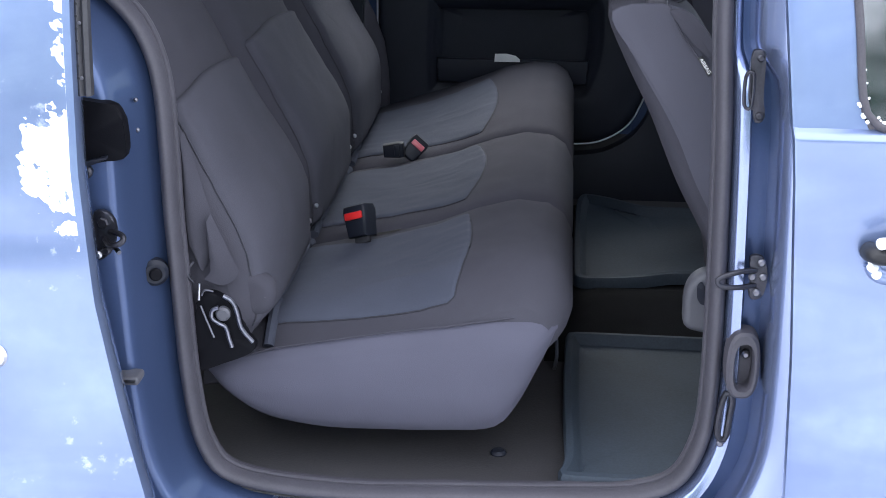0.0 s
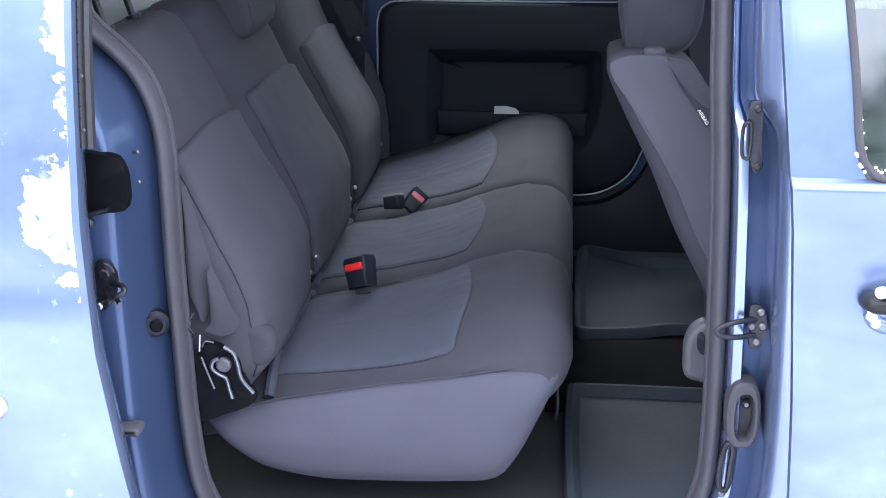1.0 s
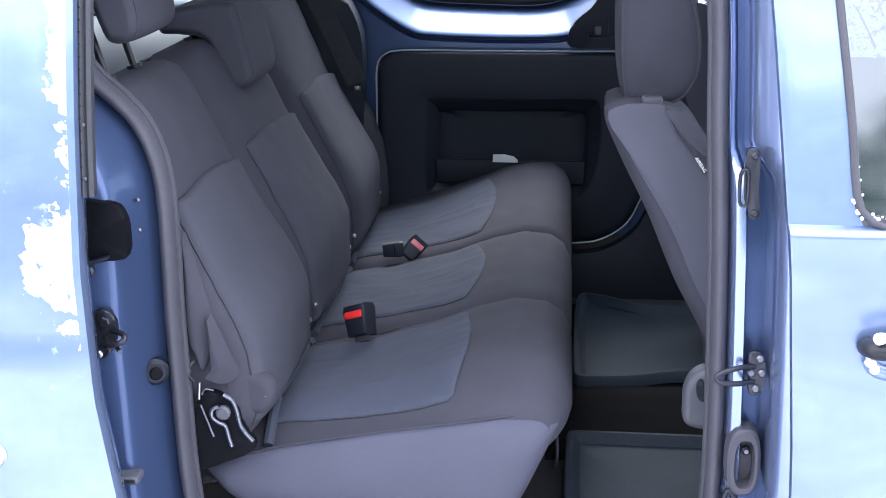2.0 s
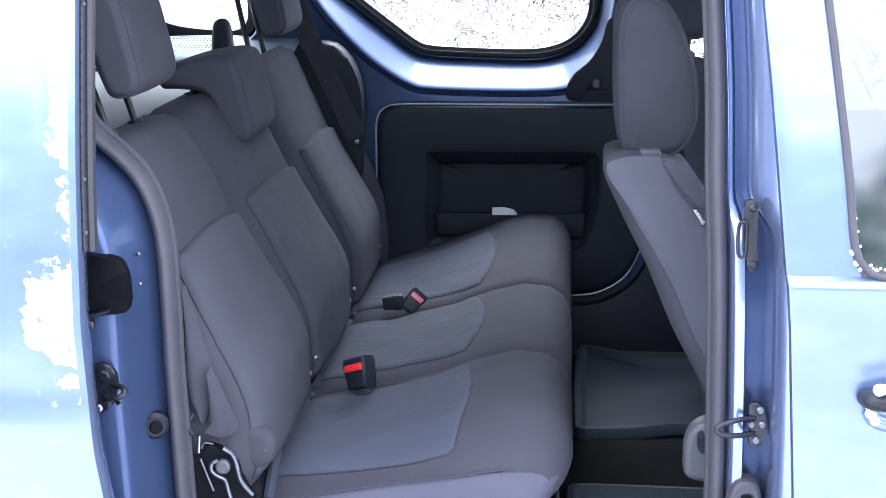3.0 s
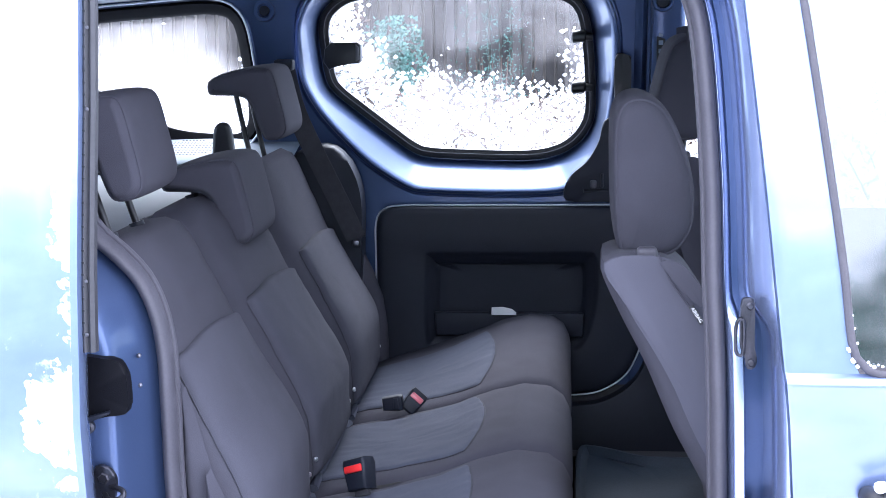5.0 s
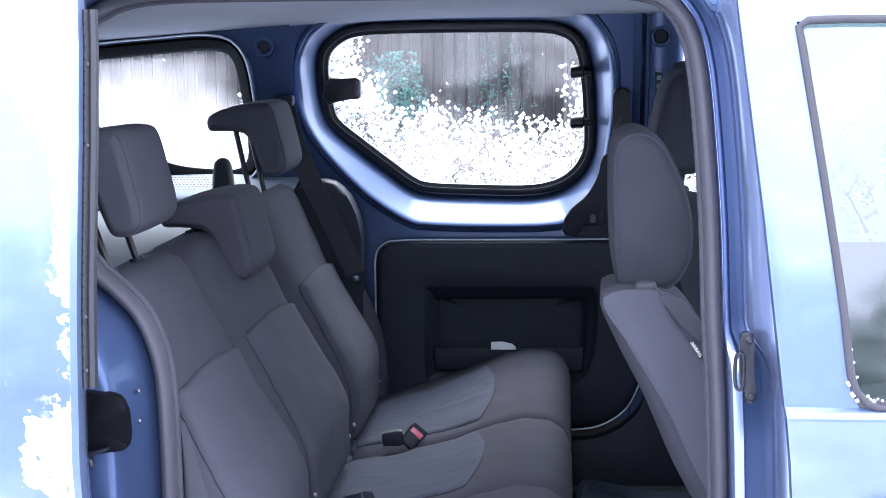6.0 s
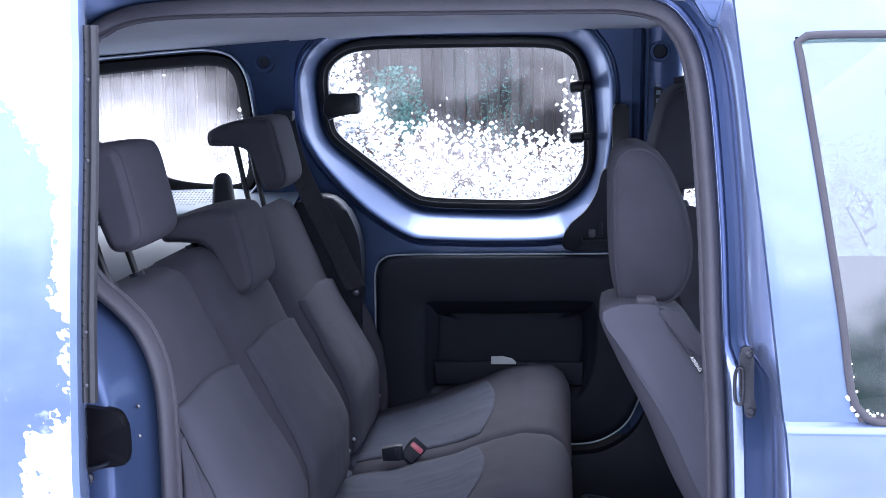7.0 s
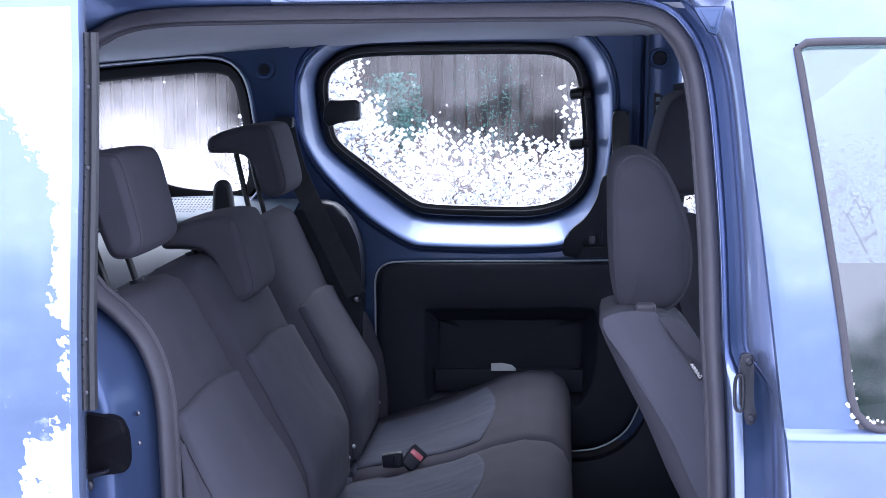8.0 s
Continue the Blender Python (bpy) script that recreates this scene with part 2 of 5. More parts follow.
def curve(pts, n=80, closed=True):
    """Evenly spaced points on a smooth line through pts."""
    P = [Vector(p) for p in pts]
    k = len(P)
    dense = []
    for i in range(k if closed else k - 1):
        a, b, c, d = (P[(i + j) % k] if closed else P[min(max(i + j, 0), k - 1)] for j in (-1, 0, 1, 2))
        for s in range(16):
            t = s / 16
            dense.append(0.5 * ((2 * b) + (c - a) * t + (2 * a - 5 * b + 4 * c - d) * t * t + (3 * b - a - 3 * c + d) * t ** 3))
    dense.append(P[0] if closed else P[-1])
    L = [0.0]
    for a, b in zip(dense, dense[1:]):
        L.append(L[-1] + (b - a).length)
    out, j = [], 0
    for i in range(n):
        s = L[-1] * i / (n if closed else n - 1)
        while j < len(L) - 2 and L[j + 1] < s:
            j += 1
        t = (s - L[j]) / max(L[j + 1] - L[j], 1e-9)
        out.append(dense[j].lerp(dense[j + 1], min(t, 1)))
    return out


def offset2(pts, d, closed=True):
    """Moves a closed line of 2D points outwards (counter-clockwise order) by d, or by d(point)."""
    k, out = len(pts), []
    for i, p in enumerate(pts):
        t = (pts[(i + 1) % k] - pts[i - 1]).normalized()
        dd = d(p) if callable(d) else d
        out.append(Vector((p[0] + t[1] * dd, p[1] - t[0] * dd)))
    return out


def loft(rings, closed=True, cap0=False, cap1=False, bm=None):
    bm = bm or bmesh.new()
    V = [[bm.verts.new(p) for p in r] for r in rings]
    n = len(V[0])
    for a, b in zip(V, V[1:]):
        for i in range(n if closed else n - 1):
            j = (i + 1) % n
            bm.faces.new((a[i], a[j], b[j], b[i]))
    if cap0:
        bm.faces.new(V[0])
    if cap1:
        bm.faces.new(V[-1])
    return bm


def slab(pts, push, bevel=0.003, seg=2, bm=None):
    """A plate: outline pts, thickened by the vector push, with bevelled edges."""
    own = bmesh.new()
    push = Vector(push)
    V = [own.verts.new(p) for p in pts]
    W = [own.verts.new(Vector(p) + push) for p in pts]
    n = len(V)
    own.faces.new(V)
    own.faces.new(W[::-1])
    for i in range(n):
        own.faces.new((V[i], V[(i + 1) % n], W[(i + 1) % n], W[i]))
    if bevel:
        rim = [e for e in own.edges if (e.verts[0] in V) == (e.verts[1] in V)]
        bmesh.ops.bevel(own, geom=rim, offset=bevel, segments=seg, affect="EDGES", profile=0.5, clamp_overlap=True)
    if bm is None:
        return own
    me = bpy.data.meshes.new("tmp")
    own.to_mesh(me)
    own.free()
    bm.from_mesh(me)
    bpy.data.meshes.remove(me)
    return bm


def block(lo, hi, bevel=0.004, seg=2, bm=None):
    (x0, y0, z0), (x1, y1, z1) = lo, hi
    own = bmesh.new()
    bmesh.ops.create_cube(own, size=1.0, matrix=Matrix.LocRotScale(((x0 + x1) / 2, (y0 + y1) / 2, (z0 + z1) / 2), None, (x1 - x0, y1 - y0, z1 - z0)))
    if bevel:
        bmesh.ops.bevel(own, geom=own.edges[:], offset=bevel, segments=seg, affect="EDGES", profile=0.5, clamp_overlap=True)
    if bm is None:
        return own
    me = bpy.data.meshes.new("tmp")
    own.to_mesh(me)
    own.free()
    bm.from_mesh(me)
    bpy.data.meshes.remove(me)
    return bm


def tube(pts, r, n=10, closed=False, bm=None, flat=1.0):
    """A round bar along pts; flat squeezes it across y."""
    P = [Vector(p) for p in pts]
    rings = []
    for i, p in enumerate(P):
        a = P[i - 1] if (i or closed) else p
        b = P[(i + 1) % len(P)] if (i + 1 < len(P) or closed) else p
        t = (b - a).normalized()
        u = t.cross(Vector((0, 1, 0)))
        u = u.normalized() if u.length > 0.05 else t.cross(Vector((1, 0, 0))).normalized()
        v = t.cross(u)
        rr = r(i / (len(P) - 1)) if callable(r) else r
        rings.append([p + u * rr * math.cos(2 * math.pi * k / n) + v * rr * flat * math.sin(2 * math.pi * k / n) for k in range(n)])
    if closed:
        rings.append(rings[0])
        out = loft(rings, bm=bm)
        bmesh.ops.remove_doubles(out, verts=out.verts, dist=1e-6)
        return out
    return loft(rings, cap0=True, cap1=True, bm=bm)


def disc(c, r, axis, depth, bevel=0.002, n=24, bm=None):
    """A short round plug centred at c, towards axis."""
    a = Vector(axis).normalized()
    u = a.orthogonal().normalized()
    v = a.cross(u)
    ring = lambda rr, h: [Vector(c) + a * h + u * rr * math.cos(2 * math.pi * k / n) + v * rr * math.sin(2 * math.pi * k / n) for k in range(n)]
    return loft([ring(r, 0), ring(r, depth - bevel), ring(r - bevel, depth)], cap0=True, cap1=True, bm=bm)


def pillow(profile, y0, y1, r=0.03, steps=5, mids=6, swell=0.0, inset=None, puff=False):
    """A padded body: a closed (x, z) profile drawn along y with rounded ends."""
    inset = inset or r
    rings = []
    st = [(y0 + r * (1 - math.cos(a)), inset * (1 - math.sin(a))) for a in [math.pi / 2 * i / steps for i in range(steps + 1)]]
    md = [(y0 + r + (y1 - y0 - 2 * r) * i / (mids + 1), 0.0) for i in range(1, mids + 1)]
    en = [(y0 + y1 - y, d) for y, d in st[::-1]]
    for y, d in st + md + en:
        b = swell * math.sin(math.pi * (y - y0) / (y1 - y0))
        rings.append([Vector((p[0], y, p[1])) for p in offset2(profile, b - d)])
    if not puff:
        flat = offset2(profile, -inset - .0008)
        rings.insert(0, [Vector((p[0], y0, p[1])) for p in flat])
        rings.append([Vector((p[0], y1, p[1])) for p in flat])
    if puff:
        for k, side in ((0, -1), (-1, 1)):
            ring = rings[k]
            c = sum(ring, Vector()) / len(ring)
            for f, h in ((.3, .003), (.65, .0045), (.95, .005)):
                extra = [p.lerp(c, f) + Vector((0, side * h, 0)) for p in ring]
                if side < 0:
                    rings.insert(0, extra)
                else:
                    rings.append(extra)
    return loft(rings, cap0=True, cap1=True)


def ccw(pts):
    P = [Vector((p[0], p[1])) for p in pts]
    area = sum(a[0] * b[1] - a[1] * b[0] for a, b in zip(P, P[1:] + P[:1]))
    return P if area > 0 else P[::-1]


def smooth2(pts, n=80):
    return ccw(curve([Vector((p[0], p[1], 0)) for p in pts], n))


def mix(table, v):
    """Linear look-up in ((key, value), ...)."""
    return float(np.interp(v, [a for a, _ in table], [b for _, b in table]))


# leaning side walls: how far the surfaces come in above the belt line
def near_in(z):
    return 0.12 * max((z - 1.1) / 0.6, 0) ** 1.3


def far_y(z):
    return 1.47 - 0.10 * max((z - 1.15) / 0.5, 0) ** 1.3


# ---- ground and surroundings ----
def ground():
    bm = bmesh.new()
    ticks = [-400, -120, -50, -25] + [-14 + 0.5 * i for i in range(57)] + [25, 50, 120, 400]
    rows = []
    for y in ticks:
        rows.append([Vector((x, y, 0.05 * noise.noise((x * 0.5, y * 0.5, 0)) + 0.02 * noise.noise((x * 2, y * 2, 3)) - 0.03)) for x in ticks])
    part_ob = part("ground", loft(rows, closed=False, bm=bm), SLUSH)
    return tagged(part_ob, "trampled greyish snow lying over the yard", "ground", kind="structure")


ground()

van = thing("van", "blue metallic passenger van with its side door slid open", "van")

# ---- near side: door opening ----
OPENING = smooth2([(-.31, .579), (-.15, .583), (.022, .590), (.12, .598), (.178, .625), (.208, .69), (.2155, .77), (.2145, .926), (.2075, 1.163), (.2025, 1.264),
                   (.1995, 1.39), (.191, 1.53), (.183, 1.60), (.173, 1.636), (.160, 1.659), (.136, 1.682), (.09, 1.693), (.03, 1.695), (-.22, 1.696), (-.48, 1.696), (-.565, 1.693), (-.61, 1.685), (-.638, 1.672), (-.662, 1.645),
                   (-.70, 1.5), (-.68, 1.38), (-.638, 1.320), (-.603, 1.290), (-.571, 1.257), (-.549, 1.212), (-.538, 1.160), (-.534, 1.09), (-.533, 1.0), (-.529, .896), (-.522, .75), (-.505, .65), (-.458, .597)], 240)


def near_ring(d, y, d_rear=None, y_rear=None, d_top=None, y_top=None):
    """The opening's outline moved out by d, at depth y; on the rear side by d_rear at y_rear, high on the front pillar by d_top at y_top."""
    share = lambda x: min(max((-.36 - x) / .12, 0), 1)
    def high(p):
        if p[0] <= 0:
            return 0
        t = min(max((p[1] - 1.195) / .05, 0), 1)
        return t * t * (3 - 2 * t) * min(p[0] / .06, 1)
    roof = lambda p: min(max((p[1] - 1.655) / .03, 0), 1)
    d_rear = d if d_rear is None else d_rear
    y_rear = y if y_rear is None else y_rear
    d_top = d if d_top is None else d_top
    y_top = y if y_top is None else y_top
    def out(p):
        e = d + (d_rear - d) * share(p[0]) + (d_top - d) * high(p)
        return e + (min(e, .075) - e) * roof(p)
    def deep(p):
        v = y + (y_rear - y) * share(p[0]) + (y_top - y) * high(p)
        return v if v > 0 else v * (1 - .85 * roof(p))
    loop = offset2(OPENING, out)
    return [Vector((p[0], deep(q) + near_in(p[1]), p[1])) for p, q in zip(loop, OPENING)]


JAMB = ((.003, .05, .003, .05), (.005, .012, .005, .012), (.0130, .0, .017, .002), (.0150, -.018, .022, -.008, .0135, .000), (.019, -.0225, .030, -.026, .0145, .002), (.0295, -.026, .043, -.055, .017, .004), (.0325, -.020, .050, -.069, .020, .006),
        (.0355, .006, .0535, -.0735, .024, .016), (.059, .010, .059, -.0755, .032, .018), (.0615, -.010, .095, -.077, .036, .000), (.0640, -.036, .112, -.080, .040, -.022), (.0665, -.044, .122, -.083, .048, -.036), (.074, -.060, .13, -.084, .066, -.050), (.086, -.070, .14, -.0845, .077, -.066), (.10, -.076, .15, -.085), (.13, -.078, .18, -.085))
jamb = part("door_jamb", loft([near_ring(*row) for row in JAMB]), SHADED_PAINT, van, "blue painted door surround")
# the front pillar's raised faces take the lighter copy, as if lit
jamb.data.materials.append(LIT_PAINT)
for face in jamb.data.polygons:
    # shade painted into the groove: it keeps the darker copy of the paint
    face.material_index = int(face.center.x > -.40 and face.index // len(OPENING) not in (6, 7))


def seal_ring():
    """The soft rubber lip round the door opening: a rounded section carried round the outline."""
    rings = []
    for k in range(13):
        a = math.pi * k / 12
        rings.append(near_ring(-.011 + .022 * (1 - math.cos(a)) / 2, .012 - .024 * math.sin(a)))
    rings.insert(0, near_ring(-.011, .03))
    rings.append(near_ring(.011, .01))
    return loft(rings)


part("door_seal", seal_ring(), RUBBER, van, "grey rubber door seal")
part("seal_lip", loft([near_ring(-.009, .010), near_ring(-.0135, .010), near_ring(-.0155, .013), near_ring(-.0155, .018), near_ring(-.009, .03)]), RUBBER, van)


def ring_to_rect(inner, x0, x1, z0, z1):
    cx, cz = sum(p[0] for p in inner) / len(inner), sum(p[1] for p in inner) / len(inner)
    out = []
    for p in inner:
        dx, dz = p[0] - cx, p[1] - cz
        s = min(((x1 - cx) if dx > 0 else (cx - x0)) / max(abs(dx), 1e-6), ((z1 - cz) if dz > 0 else (cz - z0)) / max(abs(dz), 1e-6))
        out.append(Vector((cx + dx * s, cz + dz * s)))
    for c in ((x0, z0), (x1, z0), (x1, z1), (x0, z1)):
        i = min(range(len(out)), key=lambda k: (out[k] - Vector(c)).length)
        out[i] = Vector(c)
    return out


def skin(xs, zs, yfun):
    """A bent sheet over a grid in x and z."""
    return loft([[Vector((x, yfun(x, z), z)) for x in xs] for z in zs], closed=False)


def spread(a, b, n):
    return [a + (b - a) * i / (n - 1) for i in range(n)]


# outer body: rear quarter, rocker, front wing
part("rear_quarter", skin(spread(-1.72, -.70, 14), spread(.42, 1.72, 24), lambda x, z: -.082 + near_in(z) + .05 * max((-1.4 - x) / .32, 0) ** 2), PAINT, van)
part("rocker_panel", loft([[Vector((x, y, z)) for x in spread(-.70, 1.45, 20)] for y, z in ((-.082, .50), (-.086, .44), (-.078, .36), (-.05, .30), (.05, .28))], closed=False), PAINT, van)

# ---- sliding door, open, standing proud of the rear quarter ----
EDGE = ((.36, -.512), (.5, -.512), (.666, -.526), (.8, -.552), (.95, -.577), (1.117, -.588), (1.3, -.592), (1.5, -.593), (1.62, -.596), (1.74, -.603))


def door_y(z):
    return -.200 - .016 * math.sin(math.pi * min(max((z - .4) / .75, 0), 1)) + near_in(z) * 0.9



def open_door_skin():
    rings = []
    for z in spread(.36, 1.74, 60):
        e = mix(EDGE, z)
        y = door_y(z)
        crease = .006 * math.exp(-((z - .985) / .02) ** 2)
        xs = [e - .86 * (1 - i / 24) for i in range(25)]
        row = [Vector((x, y - crease * min((e - x) / .05, 1), z)) for x in xs]
        row[-1].y += .004
        row += [Vector((e + .002, y + .012, z)), Vector((e, y + .03, z)), Vector((e - .006, y + .055, z)), Vector((e - .03, y + .075, z)), Vector((e - .86, y + .085, z))]
        rings.append(row)
    return loft(rings, closed=True, cap0=True, cap1=True)


sliding_door = part("sliding_door", open_door_skin(), FROSTED_PAINT, van, "open sliding door, blue with crusted snow")


def edge_strip():
    """The perforated rubber strip on the leading edge of the open door."""
    bm = bmesh.new()
    zs = spread(1.203, 1.668, 40)
    sec = ((-.010, 0), (-.009, -.009), (-.004, -.012), (.000, -.008), (.004, -.012), (.009, -.009), (.010, 0), (.0, .006))
    rings = [[Vector((mix(EDGE, z) + .008 + a, door_y(z) + .028 + b, z)) for a, b in sec] for z in zs]
    return loft(rings, cap0=True, cap1=True, bm=bm)


strip = part("edge_strip", edge_strip(), STRIP, sliding_door, "perforated dark rubber edge strip")
for z in spread(1.225, 1.65, 30):
    part("edge_hole", disc((mix(EDGE, z) + .0035, door_y(z) + .0165, z), .0020, (0, -1, 0), .0008, .0003, 8), BLACK_RUBBER, sliding_door)
for z in (1.225, 1.29, 1.50, 1.60):
    part("edge_screw", disc((mix(EDGE, z) + .007, door_y(z) + .0175, z), .0025, (0, -1, 0), .002, .001, 12), GREY_PLASTIC, sliding_door)
part("lock_cap", disc((-.709, door_y(.874) + .004, .874), .0165, (0, -1, 0), .008, .003, 32), STEEL, sliding_door, "round bright lock cap")


def snow_crust():
    """Crusted snow clinging to the paint: a sheet that rises out of the panel only where the snow lies."""
    step = .0028
    def depth(x, z):
        back = mix(EDGE, z) - x
        main = 1.15 - ((x + .627) / .031) ** 2 - ((z - 1.126) / .058) ** 2
        drip = .40 - ((back - .020) / .022) ** 2 - max((1.335 - z) / .02, 0) ** 2
        speck = -.5 - ((back - .022) / .016) ** 2 - (max(abs(z - 1.27) - .05, 0) / .015) ** 2
        top = 2.2 * (z - 1.47) / .12 - max((back - .035) / .04, 0)
        tail = .0 - ((back - .024) / .02) ** 2 - ((z - 1.045) / .012) ** 2
        f = max(main, drip, speck, top, tail, -1.5)
        f += .95 * noise.noise((x * 36, z * 36, 1)) + .75 * noise.noise((x * 95, z * 95, 4)) + .65 * noise.noise((x * 230, z * 230, 9)) - .30
        return min(max(.0026 * f, -.003), .0018 + .0010 * noise.noise((x * 70, z * 70, 3)))
    rows = []
    for z in spread(1.015, 1.70, 246):
        e = mix(EDGE, z) - .009
        crease = .006 * math.exp(-((z - .985) / .02) ** 2)
        row = []
        for k in range(58):
            x = e - k * step
            d = depth(x, z) if k else -.003
            row.append(Vector((x, door_y(z) - crease - d, z)))
        rows.append(row)
    return loft(rows, closed=False)


part("snow_crust", snow_crust(), SNOW, sliding_door, "ragged crust of white snow")

# ---- fittings in the jambs ----
part("rail_cover", slab([(p[0] * .985, -.062, p[1]) for p in smooth2([(-.66, 1.168), (-.595, 1.172), (-.578, 1.165), (-.572, 1.145), (-.571, 1.108), (-.578, 1.097), (-.60, 1.095), (-.625, 1.088), (-.66, 1.075)], 50)], (0, -.02, 0), .004), MATTE_BLACK, van, "black plastic rail end cover")
part("rail_lip", slab([(-.65, -.07, 1.082), (-.615, -.07, 1.096), (-.587, -.07, 1.104), (-.587, -.07, 1.100), (-.615, -.07, 1.088), (-.65, -.07, 1.070)], (0, -.02, 0), .001), PLASTIC, van)
for z in (1.163, 1.122):
    part("rivet", disc((-.564, -.020, z), .0032, (0, -1, 0), .005, .002, 14), BOLT, van)
roller = part("rail_roller", disc((-.619, -.070, 1.080), .0095, (0, -1, 0), .016, .003, 24), DARK_STEEL, van)
part("roller_pin", disc((-.619, -.084, 1.080), .004, (0, -1, 0), .005, .001, 14), BOLT, roller)
stop = part("rubber_stop", disc((-.557, -.010, .920), .019, (.35, -1, 0), .018, .005, 32), PLASTIC, van, "round black rubber stop")
part("stop_core", disc((-.5505, -.0265, .920), .009, (.35, -1, 0), .005, .002, 20), MATTE_BLACK, stop)
catch = part("door_catch", slab([(p[0], -.078, p[1]) for p in smooth2([(-.612, 1.022), (-.598, 1.029), (-.586, 1.022), (-.582, 1.003), (-.586, .982), (-.594, .968), (-.614, .962)], 30)], (0, -.010, 0), .003), DARK_STEEL, van, "dark steel latch plate")
part("catch_hook", tube(curve([(-.600, -.084, .992), (-.586, -.104, .988), (-.572, -.106, .991), (-.568, -.100, .996), (-.574, -.094, 1.000), (-.590, -.086, 1.001)], 24, False), .0040, 8), DARK_STEEL, catch)
part("catch_pin", tube([(-.590, -.086, .985), (-.574, -.104, .978)], .0032, 8), BOLT, catch)
part("catch_bolt", disc((-.598, -.087, 1.013), .008, (0, -1, 0), .005, .002, 6), DARK_STEEL, catch)
part("catch_bolt", disc((-.597, -.087, .974), .006, (0, -1, 0), .005, .002, 12), DARK_STEEL, catch)
part("catch_bolt", disc((-.608, -.087, .968), .0055, (0, -1, 0), .005, .002, 12), STEEL, catch)
clip = part("grey_clip", block((-.594, -.100, .784), (-.562, -.066, .797), .005, 3), GREY_PLASTIC, van, "small grey plastic clip")
part("clip_slot", block((-.586, -.103, .790), (-.566, -.098, .793), .001), BLACK_RUBBER, clip)

# B-pillar fittings
plate = part("upper_lock_plate", slab([(p[0], -.020, p[1]) for p in smooth2([(.232, 1.244), (.242, 1.250), (.249, 1.244), (.250, 1.19), (.254, 1.166), (.249, 1.156), (.240, 1.158), (.238, 1.176), (.232, 1.186)], 40)], (0, -.010, 0), .003), DARK_STEEL, van, "dark steel lock plate")
part("lock_frame", tube(curve([(.226, -.034, 1.181), (.226, -.034, 1.218), (.235, -.034, 1.220), (.235, -.034, 1.179)], 24), .0024, 8, True), DARK_STEEL, plate)
for x, z in ((.243, 1.240), (.246, 1.165)):
    part("plate_bolt", disc((x, -.030, z), .005, (0, -1, 0), .004, .002, 12), DARK_STEEL, plate)
striker = part("striker_plate", slab([(p[0], -.020, p[1]) for p in smooth2([(0.25, 0.975), (0.265, 0.977), (0.271, 0.965), (0.274, 0.945), (0.269, 0.92), (0.257, 0.915), (0.251, 0.925), (0.253, 0.945)], 40)], (0, -.010, 0), .003), DARK_STEEL, van, "door striker plate with wire loop")
part("striker_loop", tube(curve([(.259, -.028, .957), (.236, -.040, .958), (.213, -.046, .952), (.207, -.047, .946), (.214, -.046, .939), (.236, -.040, .936), (.259, -.028, .936)], 30, False), .0038, 10), DARK_STEEL, striker)
for x, z in ((0.265, 0.968), (0.261, 0.926), (0.254, 0.948), (0.268, 0.948)):
    part("striker_bolt", disc((x, -.030, z), .0055, (0, -1, 0), .004, .002, 12), BOLT, striker)


def oval(cx, cz, rx, rz, n=40, lean=0.0):
    return [Vector((cx + rx * (abs(math.cos(a)) ** .7) * math.copysign(1, math.cos(a)) + lean * rz * math.sin(a), cz + rz * (abs(math.sin(a)) ** .8) * math.copysign(1, math.sin(a)))) for a in [2 * math.pi * k / n for k in range(n)]]


guide_o, guide_i = oval(.2510, .822, .0240, .050), oval(.2520, .820, .0120, .033)
guide = part("roller_guide", loft([[Vector((p[0], -.010, p[1])) for p in guide_o], [Vector((p[0], -.036, p[1])) for p in offset2(guide_o, -.002)], [Vector((p[0], -.040, p[1])) for p in offset2(guide_o, -.006)],
                                   [Vector((p[0], -.040, p[1])) for p in offset2(guide_i, .002)], [Vector((p[0], -.034, p[1])) for p in guide_i], [Vector((p[0], -.012, p[1])) for p in guide_i]], cap1=True), RUBBER, van, "oval grey plastic door guide")
part("guide_pin", disc((.2555, -.013, .832), .006, (0, -1, 0), .010, .003, 14), BOLT, guide)
lower = part("lower_catch", tube(curve([(.232, -.030, .778), (.224, -.034, .745), (.225, -.034, .715), (.235, -.032, .712), (.239, -.03, .745), (.241, -.03, .77)], 30), .0045, 8, True), DARK_STEEL, van, "dark steel lower catch")
part("catch_bolt", disc((.238, -.028, .787), .007, (0, -1, 0), .006, .002, 12), BOLT, lower)
part("catch_bolt", disc((.229, -.028, .702), .005, (0, -1, 0), .005, .002, 12), BOLT, lower)

# ---- roof rail, roof, headliner ----
part("roof_rail", loft([[Vector((x, y, z)) for x in spread(-1.72, 1.10, 30)] for y, z in ((.045, 1.735), (.050, 1.752), (.07, 1.768), (.10, 1.775))], closed=False), PAINT, van)
part("door_rail", block((-1.4, .015, 1.716), (-.52, .05, 1.732), .004), BLACK_RUBBER, van, "black upper door rail")
part("roof", loft([[Vector((x, y, 1.775 + .06 * math.sin(math.pi * (y + .0) / 1.42) - .05 * max((x - .7) / .5, 0) ** 2 - .03 * max((-1.4 - x) / .35, 0) ** 2)) for x in spread(-1.74, 1.15, 24)] for y in spread(.10, 1.32, 16)], closed=False), PAINT, van)
def headliner_z(x, y):
    e = (abs(y - .765) / .625) ** 5
    return 1.698 - (.020 if y > .765 else .006) * e - .055 * max((-.35 - x) / .8, 0) * min(max((y - .25) / .7, 0), 1)


